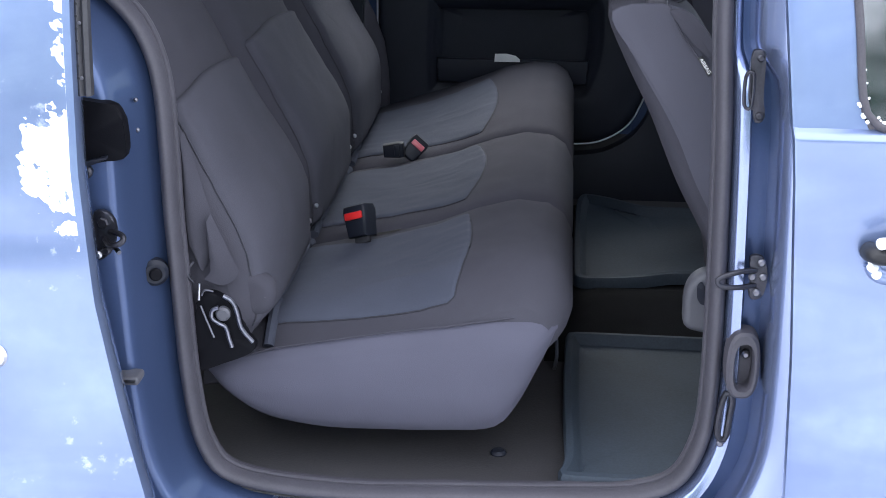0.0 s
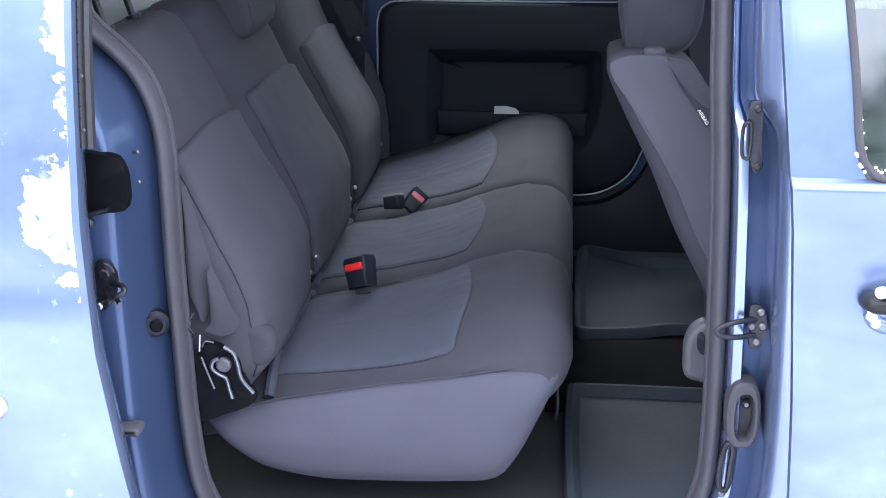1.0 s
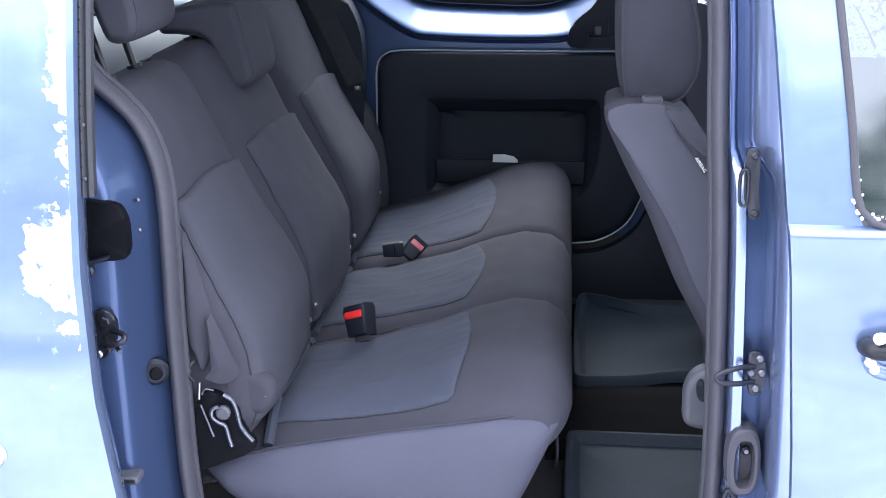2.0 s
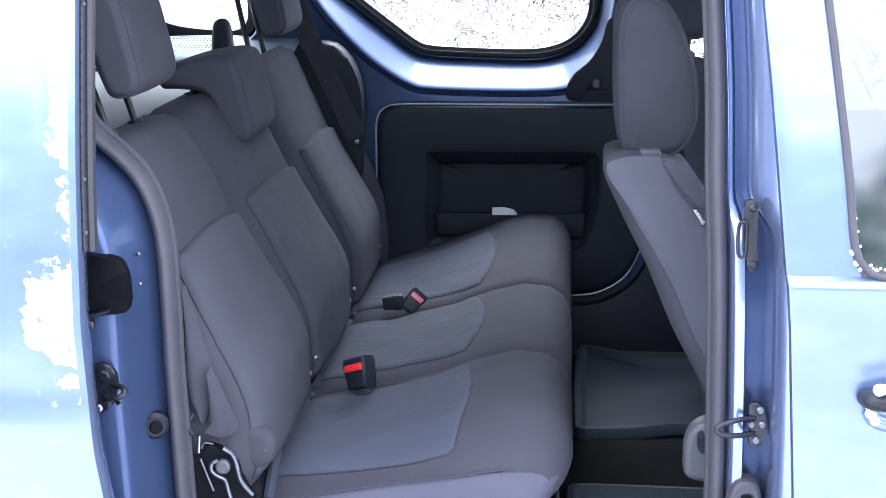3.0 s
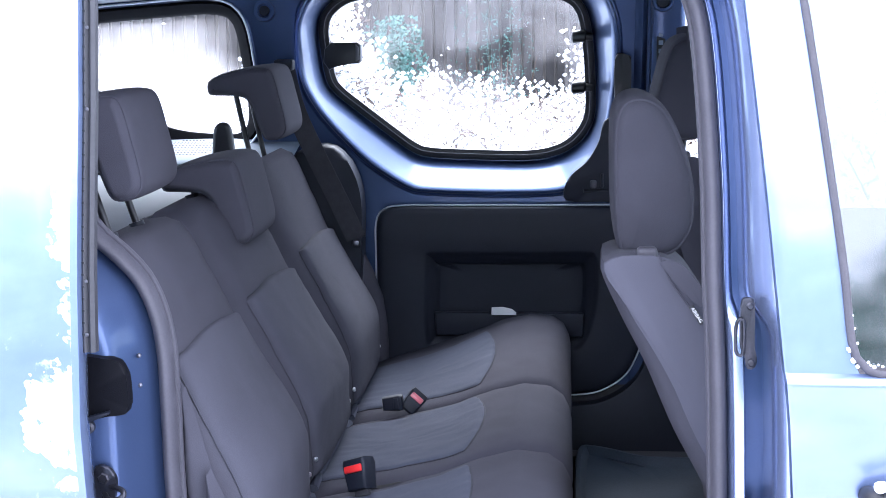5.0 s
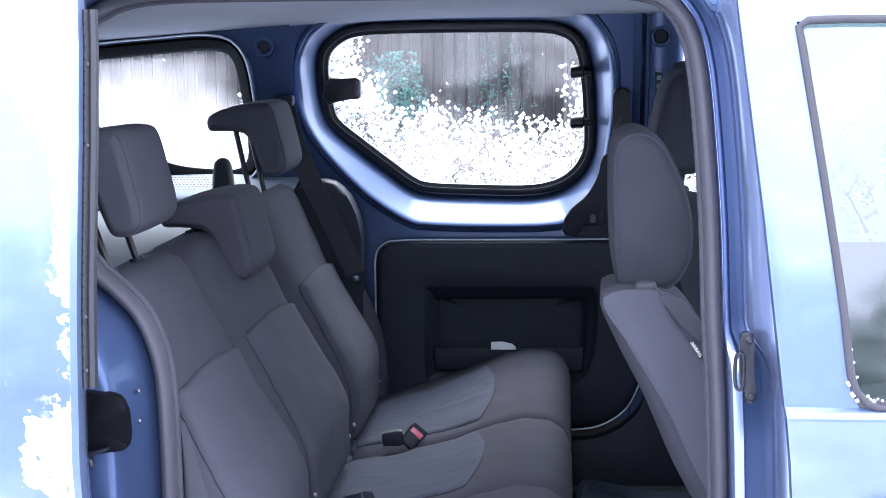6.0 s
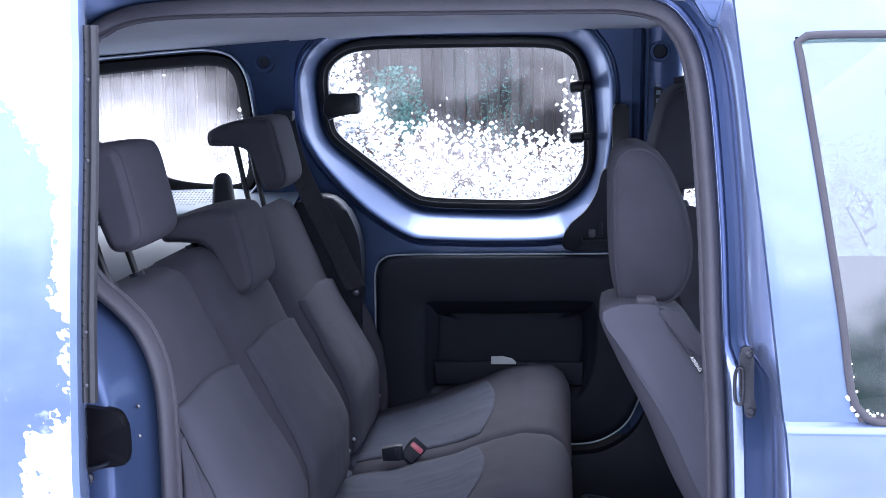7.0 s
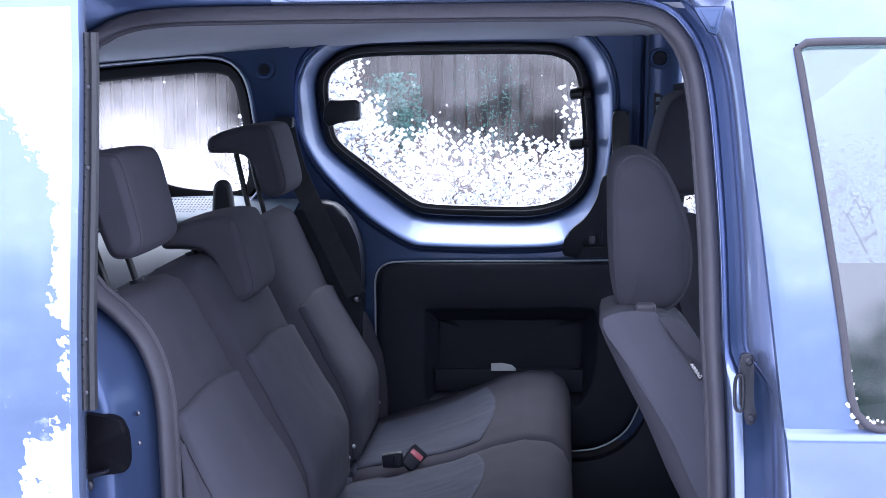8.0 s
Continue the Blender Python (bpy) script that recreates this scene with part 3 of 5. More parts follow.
part("headliner", loft([[Vector((x, y, headliner_z(x, y) + (.012 if y < .135 else 0))) for x in spread(-1.7, 1.05, 16)] for y in [.128] + spread(.14, 1.39, 28)], closed=False), HEADLINER, van, "pale grey roof lining")

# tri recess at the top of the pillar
tri = part("pillar_recess", slab([(.172, .050, 1.694), (.214, .044, 1.694), (.203, .04, 1.656), (.192, .04, 1.660)], (0, -.012, 0), .004), SHADED_PAINT, van)
part("recess_floor", slab([(.182, .0365, 1.689), (.207, .0315, 1.688), (.200, .0275, 1.666), (.194, .0275, 1.668)], (0, -.002, 0), .0005), SHADED_PAINT, tri)

# ---- front door, closed ----
GAP = ((.34, .30), (.63, .309), (.87, .300), (1.10, .285), (1.25, .270), (1.40, .255), (1.63, .229), (1.75, .216))


def fd_y(z):
    return -.098 - .014 * math.sin(math.pi * min(max((z - .4) / .8, 0), 1)) - .013 * min(max((1.168 - z) / .008, 0), 1) * math.exp(-max(1.155 - z, 0) / .05) + near_in(z) * 1.02


WIN = ((1.17, .371), (1.19, .360), (1.30, .347), (1.45, .326), (1.60, .304), (1.64, .299))


def front_skin():
    bm = bmesh.new()
    zs = spread(.34, 1.10, 32) + spread(1.108, 1.168, 20)
    rows = []
    for z in zs:
        g = mix(GAP, z)
        row = [Vector((g + .004, fd_y(z) + .03, z)), Vector((g, fd_y(z) + .012, z)), Vector((g + .002, fd_y(z) + .003, z))] + [Vector((g + .008 + 1.0 * i / 20, fd_y(z), z)) for i in range(21)]
        rows.append(row)
    loft(rows, closed=False, bm=bm)
    rows = []
    for z in spread(1.168, 1.70, 26):
        g = mix(GAP, z)
        w = mix(WIN, z)
        rows.append([Vector((g + .004, fd_y(z) + .03, z)), Vector((g, fd_y(z) + .012, z)), Vector((g + .002, fd_y(z) + .003, z))] + [Vector((g + .008 + (w - g - .008) * i / 5, fd_y(z), z)) for i in range(6)] + [Vector((w, fd_y(z) + .012, z))])
    loft(rows, closed=False, bm=bm)
    rows = []
    for z in spread(1.644, 1.70, 4):
        rows.append([Vector((.27 + .60 * i / 10, fd_y(z), z)) for i in range(11)])
    loft(rows, closed=False, bm=bm)
    return bm


front_door = part("front_door", front_skin(), PAINT, van, "closed blue front door")
fwin = part("side_window", slab([(mix(WIN, 1.175), fd_y(1.175) + .010, 1.175), (1.05, fd_y(1.175) + .010, 1.175), (.80, fd_y(1.64) + .010, 1.645), (mix(WIN, 1.645), fd_y(1.645) + .010, 1.645)], (0, .004, 0), 0), NEAR_GLASS, front_door, "front door window reflecting the snowy yard", 0)
fwin.visible_shadow = False
frame_path = curve([(1.05, fd_y(1.168) - .002, 1.168)] + [(x, fd_y(1.168) - .002, 1.168) for x in (.6, .45, .385)] + [(mix(WIN, z) + (.004 if z > 1.18 else .012), fd_y(z) - .002, z) for z in (1.172, 1.20, 1.30, 1.45, 1.60, 1.632)] + [(.312, fd_y(1.645) - .002, 1.645), (.45, fd_y(1.646) - .002, 1.646), (.80, fd_y(1.646) - .002, 1.646)], 80, False)
part("window_rubber", tube(frame_path, .0052, 10), FRAME_RUBBER, front_door, "weathered grey rubber window frame")
handle = part("door_handle", tube(curve([(.383, fd_y(1.02) - .004, 1.018), (.392, fd_y(1.02) - .026, 1.020), (.44, fd_y(1.02) - .034, 1.024), (.52, fd_y(1.02) - .030, 1.026), (.545, fd_y(1.02) - .004, 1.026)], 24, False), .0125, 12), BLACK_RUBBER, front_door, "black door handle")
part("handle_cup", tube(curve([(.388, fd_y(1.0) - .001, 1.0), (.40, fd_y(.985) - .002, .985), (.45, fd_y(.98) - .002, .980), (.50, fd_y(.985) - .002, .988)], 20, False), .010, 10), PAINT, front_door)
part("front_wing", skin(spread(1.32, 2.25, 16), spread(.38, 1.05, 14), lambda x, z: fd_y(z) + .12 * max((x - 1.9) / .35, 0) ** 2), PAINT, van)

# ---- far side ----
DOOR_WIN = smooth2([(-.556, 1.576), (-.555, 1.535), (-.546, 1.463), (-.527, 1.430), (-.477, 1.388), (-.409, 1.334), (-.354, 1.293), (-.314, 1.280), (-.22, 1.275), (-.081, 1.273), (-.014, 1.285), (.027, 1.308), (.055, 1.343), (.067, 1.385), (.065, 1.461), (.060, 1.53), (.050, 1.594), (.032, 1.630), (0, 1.649), (-.051, 1.657), (-.212, 1.659), (-.388, 1.658), (-.469, 1.653), (-.512, 1.639), (-.545, 1.610)], 180)
DOOR_LEDGE = smooth2([(-.592, 1.557), (-.588, 1.474), (-.556, 1.401), (-.497, 1.328), (-.434, 1.268), (-.356, 1.218), (-.303, 1.208), (-.145, 1.204), (-.008, 1.209), (.034, 1.232), (.080, 1.297), (.104, 1.393), (.114, 1.509), (.106, 1.597), (.074, 1.657), (.02, 1.684), (-.239, 1.690), (-.466, 1.687), (-.548, 1.652), (-.582, 1.604)], 180)


def match(loop, ref):
    """Turns the loop's start to the point nearest to ref's start."""
    i = min(range(len(loop)), key=lambda k: (loop[k] - ref[0]).length)
    return loop[i:] + loop[:i]


DOOR_LEDGE = match(DOOR_LEDGE, DOOR_WIN)


def at_far(loop, dy):
    return [Vector((p[0], far_y(p[1]) + dy, p[1])) for p in loop]


outer = ring_to_rect(DOOR_LEDGE, -.615, .16, .66, 1.74)
# far door, pillar and quarter panel: indoor shade put into their paint
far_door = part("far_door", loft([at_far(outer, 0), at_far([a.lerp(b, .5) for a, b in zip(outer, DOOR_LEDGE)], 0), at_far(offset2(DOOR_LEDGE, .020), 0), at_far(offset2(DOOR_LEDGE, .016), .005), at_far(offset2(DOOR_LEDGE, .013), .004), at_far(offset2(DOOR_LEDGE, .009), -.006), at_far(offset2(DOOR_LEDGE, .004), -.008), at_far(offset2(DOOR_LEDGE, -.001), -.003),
                          at_far([a.lerp(b, .12) for a, b in zip(DOOR_LEDGE, offset2(DOOR_WIN, .012))], .010), at_far([a.lerp(b, .45) for a, b in zip(DOOR_LEDGE, offset2(DOOR_WIN, .012))], .050), at_far([a.lerp(b, .75) for a, b in zip(DOOR_LEDGE, offset2(DOOR_WIN, .012))], .086), at_far(offset2(DOOR_WIN, .013), .114), at_far(offset2(DOOR_WIN, .004), .117), at_far(offset2(DOOR_WIN, -.012), .122)]), SHADED_PAINT, van, "closed sliding door on the other side, blue inside")
part("window_seal", loft([at_far(offset2(DOOR_WIN, .012), .116), at_far(offset2(DOOR_WIN, .010), .106), at_far(offset2(DOOR_WIN, .002), .102), at_far(offset2(DOOR_WIN, -.008), .104), at_far(offset2(DOOR_WIN, -.013), .107), at_far(offset2(DOOR_WIN, -.014), .118)]), BLACK_RUBBER, far_door, "black rubber window seal")
part("seal_bead", tube([Vector((p[0], far_y(p[1]) + .1015, p[1])) for p in offset2(DOOR_WIN, -.003)], .0012, 6, True), GREY_PLASTIC, far_door)
fglass = part("window_glass", loft([at_far(offset2(DOOR_WIN, -.010), .120), at_far([p.lerp(Vector((-.23, 1.48)), .3) for p in DOOR_WIN], .120)], cap1=True), GLASS, far_door, "misted window pane", 0)
# window hinges and catch
latch = part("window_catch", slab([(-.530, 1.47, 1.545), (-.468, 1.47, 1.547), (-.460, 1.47, 1.540), (-.460, 1.47, 1.502), (-.468, 1.47, 1.496), (-.51, 1.47, 1.498), (-.535, 1.47, 1.482), (-.548, 1.47, 1.50), (-.545, 1.47, 1.53)], (0, -.03, 0), .006), BLACK_RUBBER, far_door, "black plastic window catch")
part("catch_pad", slab([(-.472, 1.439, 1.540), (-.464, 1.439, 1.534), (-.464, 1.439, 1.506), (-.472, 1.439, 1.502)], (0, -.004, 0), .001), GREY_PLASTIC, far_door)
for z in (1.553, 1.436):
    part("window_hinge", tube(curve([(.068, far_y(z) + .086, z), (.040, far_y(z) + .086, z + .002), (.026, far_y(z) + .088, z), (.021, far_y(z) + .089, z)], 14, False), lambda s: .009 if s < .35 else (.0145 if s < .93 else .010), 14), BLACK_RUBBER, far_door, "black window hinge")

# trim card with pocket
CARD = smooth2([(-.431, 1.05), (-.430, 1.125), (-.414, 1.155), (-.37, 1.165), (-.2, 1.166), (0, 1.167), (.14, 1.168), (.185, 1.16), (.198, 1.10), (.198, .96), (.190, .87), (.176, .822), (.148, .770), (.096, .734), (.035, .722), (-.1, .720), (-.3, .720), (-.41, .725), (-.430, .76), (-.431, .9)], 180)
PO = match(smooth2([(-.315, 1.0), (-.313, 1.045), (-.30, 1.056), (-.12, 1.057), (.05, 1.059), (.078, 1.048), (.083, 1.0), (.079, .93), (.066, .875), (.046, .838), (.015, .828), (-.12, .825), (-.29, .83), (-.316, .86)], 180), CARD)
PI = [Vector((-.12 + (p[0] + .12) * .87, .945 + (p[1] - .945) * .77)) for p in PO]
door_card = part("door_card", loft([at_far(CARD, .01), at_far(CARD, -.022), at_far(offset2(CARD, -.002), -.027), at_far(offset2(CARD, -.008), -.031), at_far(offset2(CARD, -.018), -.032), at_far([p.lerp(q, .6) for p, q in zip(CARD, PO)], -.032), at_far(offset2(PO, .006), -.032),
                                    at_far(offset2(PO, .001), -.0305), at_far(offset2(PO, -.004), -.026), at_far(offset2(PO, -.010), -.022), at_far(PI, -.018), at_far(offset2(PI, -.003), -.009), at_far([p.lerp(Vector((-.12, .96)), .05) for p in PI], -.005), at_far([p.lerp(Vector((-.12, .96)), .3) for p in PI], -.004), at_far([p.lerp(Vector((-.12, .96)), .7) for p in PI], -.004)], cap1=True), PLASTIC, far_door, "black plastic door card with map pocket", 75)
part("card_bead", tube([Vector((p[0], far_y(p[1]) - .020, p[1])) for p in offset2(CARD, .003)], .0021, 8, True), BEAD_AND_GLINT, far_door)
part("pocket_lip", slab([(-.296, 1.448, .918), (.052, 1.448, .918), (.050, 1.448, .862), (-.292, 1.448, .862)], (0, -.014, 0), .005, 3), PLASTIC, far_door)
# black sill trim round the lower corner of the far door
corner = [p for p in offset2(CARD, .024) if p[1] < 1.10 and p[0] > -.30]
corner = sorted(corner, key=lambda p: math.atan2(p[1] - .95, p[0] + .05))
part("sill_trim", loft([[Vector((p[0] + (p[0] + .05) * k, 1.47 - d, p[1] + min(p[1] - 1.0, 0) * k)) for p in corner] for k, d in ((0, -.02), (0, .030), (.006, .036), (.02, .038), (.5, .038), (1.4, .038))], closed=False), PLASTIC, van, "black plastic trim below the far door")
# handle trim
HT = smooth2([(.010, 1.181), (.009, 1.22), (.027, 1.246), (.058, 1.274), (.083, 1.319), (.095, 1.366), (.125, 1.376), (.165, 1.378), (.167, 1.30), (.166, 1.181), (.09, 1.179)], 60)
htrim = part("handle_trim", slab([(x, far_y(z) - .002, z) for x, z in HT], (0, -.022, 0), .006, 3), PLASTIC, far_door, "black handle surround")
part("handle_recess", slab([(x, 1.443, z) for x, z in ((.045, 1.224), (.083, 1.250), (.111, 1.256), (.113, 1.207), (.052, 1.204))], (0, -.004, 0), .001), MATTE_BLACK, htrim)
part("recess_rim", tube([(x, 1.440, z) for x, z in ((.043, 1.225), (.083, 1.253), (.113, 1.259), (.115, 1.205), (.050, 1.202))], .0022, 6, True), PLASTIC, htrim)
part("inner_handle", block((.064, 1.428, 1.211), (.079, 1.440, 1.230), .004), GREY_PLASTIC, htrim)
part("inner_handle", block((.088, 1.430, 1.212), (.095, 1.440, 1.246), .003), PLASTIC, htrim)

# far pillar behind the front seats


def pillar_sheet():
    prof = ((.148, .02), (.155, .006), (.162, -.004), (.176, -.010), (.184, -.002), (.188, .012), (.194, .012), (.198, -.012), (.206, -.016), (.255, -.020), (.266, -.012), (.272, .01))
    return loft([[Vector((x + .03 * max((1.15 - z) / .5, 0) * (x > .165), far_y(z) + d, z)) for x, d in prof] for z in spread(.60, 1.74, 30)], closed=False)


pillar = part("far_pillar", pillar_sheet(), SHADED_PAINT, van)
adj = part("belt_adjuster", slab([(p[0], far_y(1.5) - .014, p[1]) for p in smooth2([(.196, 1.46), (.198, 1.57), (.206, 1.582), (.232, 1.582), (.240, 1.57), (.238, 1.40), (.225, 1.385), (.205, 1.39)], 40)], (0, -.012, 0), .004), SHADED_PAINT, pillar)
part("adjuster_slot", slab([(.207, far_y(1.5) - .0275, 1.44), (.207, far_y(1.5) - .0275, 1.568), (.226, far_y(1.5) - .0275, 1.568), (.226, far_y(1.5) - .0275, 1.44)], (0, -.002, 0), .0005), BLACK_RUBBER, pillar)
for z in spread(1.45, 1.56, 7):
    part("adjuster_hole", block((.211, far_y(1.5) - .0315, z - .005), (.221, far_y(1.5) - .0298, z + .005), .001), PALE_TRIM, pillar)
part("lock_cover", slab([(p[0], far_y(1.47) - .006, p[1]) for p in smooth2([(.118, 1.512), (.145, 1.514), (.152, 1.505), (.152, 1.43), (.145, 1.418), (.12, 1.416), (.116, 1.43)], 40)], (0, -.022, 0), .005), BLACK_RUBBER, far_door, "black lock cover")
ring = part("pillar_ring", loft([[Vector((.218 + r * math.cos(a), far_y(1.632) - y, 1.632 + r * math.sin(a))) for a in [2 * math.pi * k / 32 for k in range(32)]] for r, y in ((.024, .016), (.022, .026), (.016, .026), (.013, .016))], cap1=True), SHADED_PAINT, pillar)
part("ring_core", disc((.218, far_y(1.632) - .0185, 1.632), .0140, (0, -1, 0), .004, .001, 24), PLASTIC, pillar)

# quarter panel with window behind the bench
QW = smooth2([(-1.32, 1.565), (-1.1, 1.590), (-.9, 1.607), (-.79, 1.612), (-.745, 1.590), (-.730, 1.5), (-.724, 1.38), (-.745, 1.338), (-.80, 1.332), (-.914, 1.347), (-1.02, 1.40), (-1.12, 1.455), (-1.30, 1.50)], 140)
q_out = ring_to_rect(QW, -1.72, -.604, .60, 1.74)
quarter = part("far_quarter", loft([at_far(q_out, -.02), at_far([a.lerp(b, .5) for a, b in zip(q_out, QW)], -.02), at_far(offset2(QW, .040), -.02), at_far(offset2(QW, .034), -.026), at_far(offset2(QW, .030), -.01), at_far(offset2(QW, .026), .01), at_far(QW, .02)]), SHADED_PAINT, van, "blue rear side panel with a misted window")
part("quarter_seal", loft([at_far(offset2(QW, .028), .0), at_far(offset2(QW, .022), -.006), at_far(offset2(QW, .004), .006), at_far(offset2(QW, -.002), .012), at_far(offset2(QW, -.002), .03)]), MATTE_BLACK, quarter)
# highlight along the seal's outer edge, drawn as a thin pale tube
part("quarter_bead", tube([Vector((p[0], far_y(p[1]) - .027, p[1])) for p in offset2(QW, .034)], .0024, 6, True), BEAD_AND_GLINT, quarter)
qg = part("quarter_glass", loft([at_far(offset2(QW, .004), .02), at_far([p.lerp(Vector((-.95, 1.48)), .3) for p in QW], .02)], cap1=True), QUARTER_GLASS, quarter, "misted rear side window", 0)
part("speaker_ring", loft([[Vector((-.664 + r * math.cos(a), far_y(1.618) - y, 1.618 + r * math.sin(a))) for a in [2 * math.pi * k / 32 for k in range(32)]] for r, y in ((.025, .018), (.023, .028), (.016, .028), (.013, .010))], cap1=True), SHADED_PAINT, quarter)
part("ring_core", disc((-.664, far_y(1.618) - .0205, 1.618), .0115, (0, -1, 0), .004, .001, 24), PLASTIC, quarter)
part("side_trim", slab([(p[0], 1.43, p[1]) for p in smooth2([(-.60, 1.30), (-.545, 1.318), (-.505, 1.306), (-.478, 1.27), (-.459, 1.22), (-.453, 1.16), (-.456, 1.06), (-.46, .8), (-.55, .75), (-.64, .8), (-.64, 1.2)], 60)], (0, -.07, 0), .018, 4), PLASTIC, quarter, "black rounded side trim")
shelf_side = part("shelf_support", loft([[Vector((x, y, z)) for x in spread(-1.55, -.60, 12)] for y, z in ((1.462, 1.33), (1.455, 1.326), (1.30, 1.290), (1.292, 1.282), (1.292, 1.262))], closed=False), PALE_TRIM, quarter, "pale grey shelf support with speaker grille")
grille = bmesh.new()
for i in range(9):
    for j in range(19):
        u, v = (i - 4) / 4.3, (j - 9) / 9.3
        if u * u + v * v < 1:
            y, x = 1.385 + u * .052, -.855 + v * .075
            disc((x, y, 1.290 + (y - 1.30) * .2323 + .0002), .0024, (0, -.23, 1), .001, .0003, 6, grille)
part("speaker_grille", grille, BLACK_RUBBER, quarter)
part("cargo_wall", skin(spread(-1.7, -.64, 8), spread(.55, 1.262, 8), lambda x, z: 1.40), PALE_TRIM, quarter)
part("shelf_gap", block((-1.55, 1.276, 1.240), (-.62, 1.300, 1.263), .003), BLACK_RUBBER, quarter)

# ---- van floor, rest of the shell ----
part("floor_pan", loft([[Vector((x, y, z)) for x in spread(-1.70, 1.20, 30)] for y, z in ((-.005, .560), (.004, .582), (.02, .586), (.05, .586), (.09, .578), (.14, .578), (1.40, .578), (1.46, .60), (1.47, .74))], closed=False), SILL_PLASTIC, van, "dark plastic floor with a sill step")
part("floor_stud", disc((-.083, .150, .577), .013, (0, 0, 1), .007, .004, 20), PLASTIC, van)
part("carpet", loft([[Vector((x, y, .581 + .05 * math.exp(-((y - .72) / .10) ** 2) * min(max(x / .06, 0), 1))) for x in spread(-.02, 1.15, 24)] for y in spread(.50, 1.42, 20)], closed=False), CARPET, van, "black carpet over the tunnel")
part("floor_skirt", block((-1.70, .0, .30), (2.2, 1.40, .555), .02), PLASTIC, van)
part("tailgate", loft([[Vector((-1.74 - .03 * math.sin(math.pi * (z - .4) / 1.4), y, z)) for y in spread(.0, 1.42, 8)] for z in spread(.40, 1.15, 10)], closed=False), PAINT, van)
tg = part("tailgate_glass", slab([(-1.755, .10, 1.15), (-1.755, 1.32, 1.15), (-1.74, 1.24, 1.68), (-1.74, .18, 1.68)], (.004, 0, 0), 0), FRONT_GLASS, van, "", 0)
tg.visible_shadow = False
part("tailgate_frame", loft([[Vector((-1.75, y, z)) for y, z in ((-.0, 1.14), (1.42, 1.14), (1.30, 1.76), (.10, 1.76))], [Vector((-1.75, y, z)) for y, z in ((.10, 1.15), (1.32, 1.15), (1.24, 1.68), (.18, 1.68))]]), PAINT, van)
for y in (.05, 1.37):
    part("tail_lamp", block((-1.77, y - .05, .85), (-1.70, y + .05, 1.30), .02), LAMP_RED, van)
part("bonnet", loft([[Vector((x, y, 1.12 - .10 * ((x - 1.6) / .9) ** 2 + .03 * math.sin(math.pi * y / 1.4) - .9 * max((x - 2.35) / .3, 0) ** 2 * .35)) for x in spread(1.55, 2.62, 16)] for y in spread(.0, 1.42, 12)], closed=False), PAINT, van)
part("bumper", block((2.30, -.02, .30), (2.66, 1.44, .78), .08, 4), PLASTIC, van)
ws = part("windscreen", slab([(1.62, .02, 1.10), (1.62, 1.40, 1.10), (1.10, 1.28, 1.70), (1.10, .14, 1.70)], (.004, 0, .003), 0), FRONT_GLASS, van, "", 0)
ws.visible_shadow = False
part("dashboard", block((1.12, .06, .80), (1.60, 1.40, 1.08), .06, 4), PLASTIC, van)
part("far_front_door", skin(spread(.275, 1.40, 10), spread(.40, 1.165, 10), lambda x, z: 1.455), PLASTIC, van, "black inner face of the far front door")
fg = part("far_front_glass", slab([(.36, 1.46, 1.165), (1.35, 1.46, 1.165), (.95, far_y(1.66) + .02, 1.66), (.285, far_y(1.66) + .02, 1.66)], (0, .004, 0), 0), FRONT_GLASS, van, "", 0)
fg.visible_shadow = False
part("far_outer_skin", skin(spread(-1.72, 2.25, 20), spread(.38, 1.15, 12), lambda x, z: 1.56 + .014 * math.sin(math.pi * (z - .38) / .8)), PAINT, van)
part("far_cant_rail", skin(spread(-1.72, 1.10, 12), spread(1.70, 1.775, 4), lambda x, z: far_y(1.68) + .02 - (z - 1.70) * .5), PAINT, van)


def wheel(x, y, out):
    tyre = part("wheel", loft([[Vector((x + r * math.cos(a), y + d * out, .305 + r * math.sin(a))) for a in [2 * math.pi * k / 48 for k in range(48)]] for r, d in ((.19, .0), (.22, .01), (.29, .0), (.312, -.03), (.312, -.15), (.28, -.18), (.19, -.17))]), TYRE, van)
    part("rim", loft([[Vector((x + r * math.cos(a), y + d * out, .305 + r * math.sin(a))) for a in [2 * math.pi * k / 48 for k in range(48)]] for r, d in ((.20, -.002), (.17, -.012), (.10, -.02), (.04, -.005))], cap1=True), GREY_PLASTIC, tyre)


for x in (-.98, 1.83):
    wheel(x, -.075, -1)
    wheel(x, 1.55, 1)

# ---- rubber mats ----


def rubber_mat(label, outline, z, lip=.018):
    """A tray mat: flat floor inside a raised, rounded rim."""
    o = smooth2(outline, 120)
    up = lambda loop, h: [Vector((p[0], p[1], z + h)) for p in loop]
    bm = loft([up(o, .0), up(o, lip), up(offset2(o, -.003), lip + .005), up(offset2(o, -.013), lip + .006), up(offset2(o, -.018), lip + .002), up(offset2(o, -.026), .007), up([p.lerp(Vector((.25, sum(q[1] for q in o) / len(o))), .16) for p in o], .004), up([p.lerp(Vector((.25, sum(q[1] for q in o) / len(o))), .6) for p in o], .004)], cap1=True)
    ob = part("floor_mat", bm, MAT_RUBBER)
    return tagged(ob, label, "floor mat", "floor mats in front of the bench")


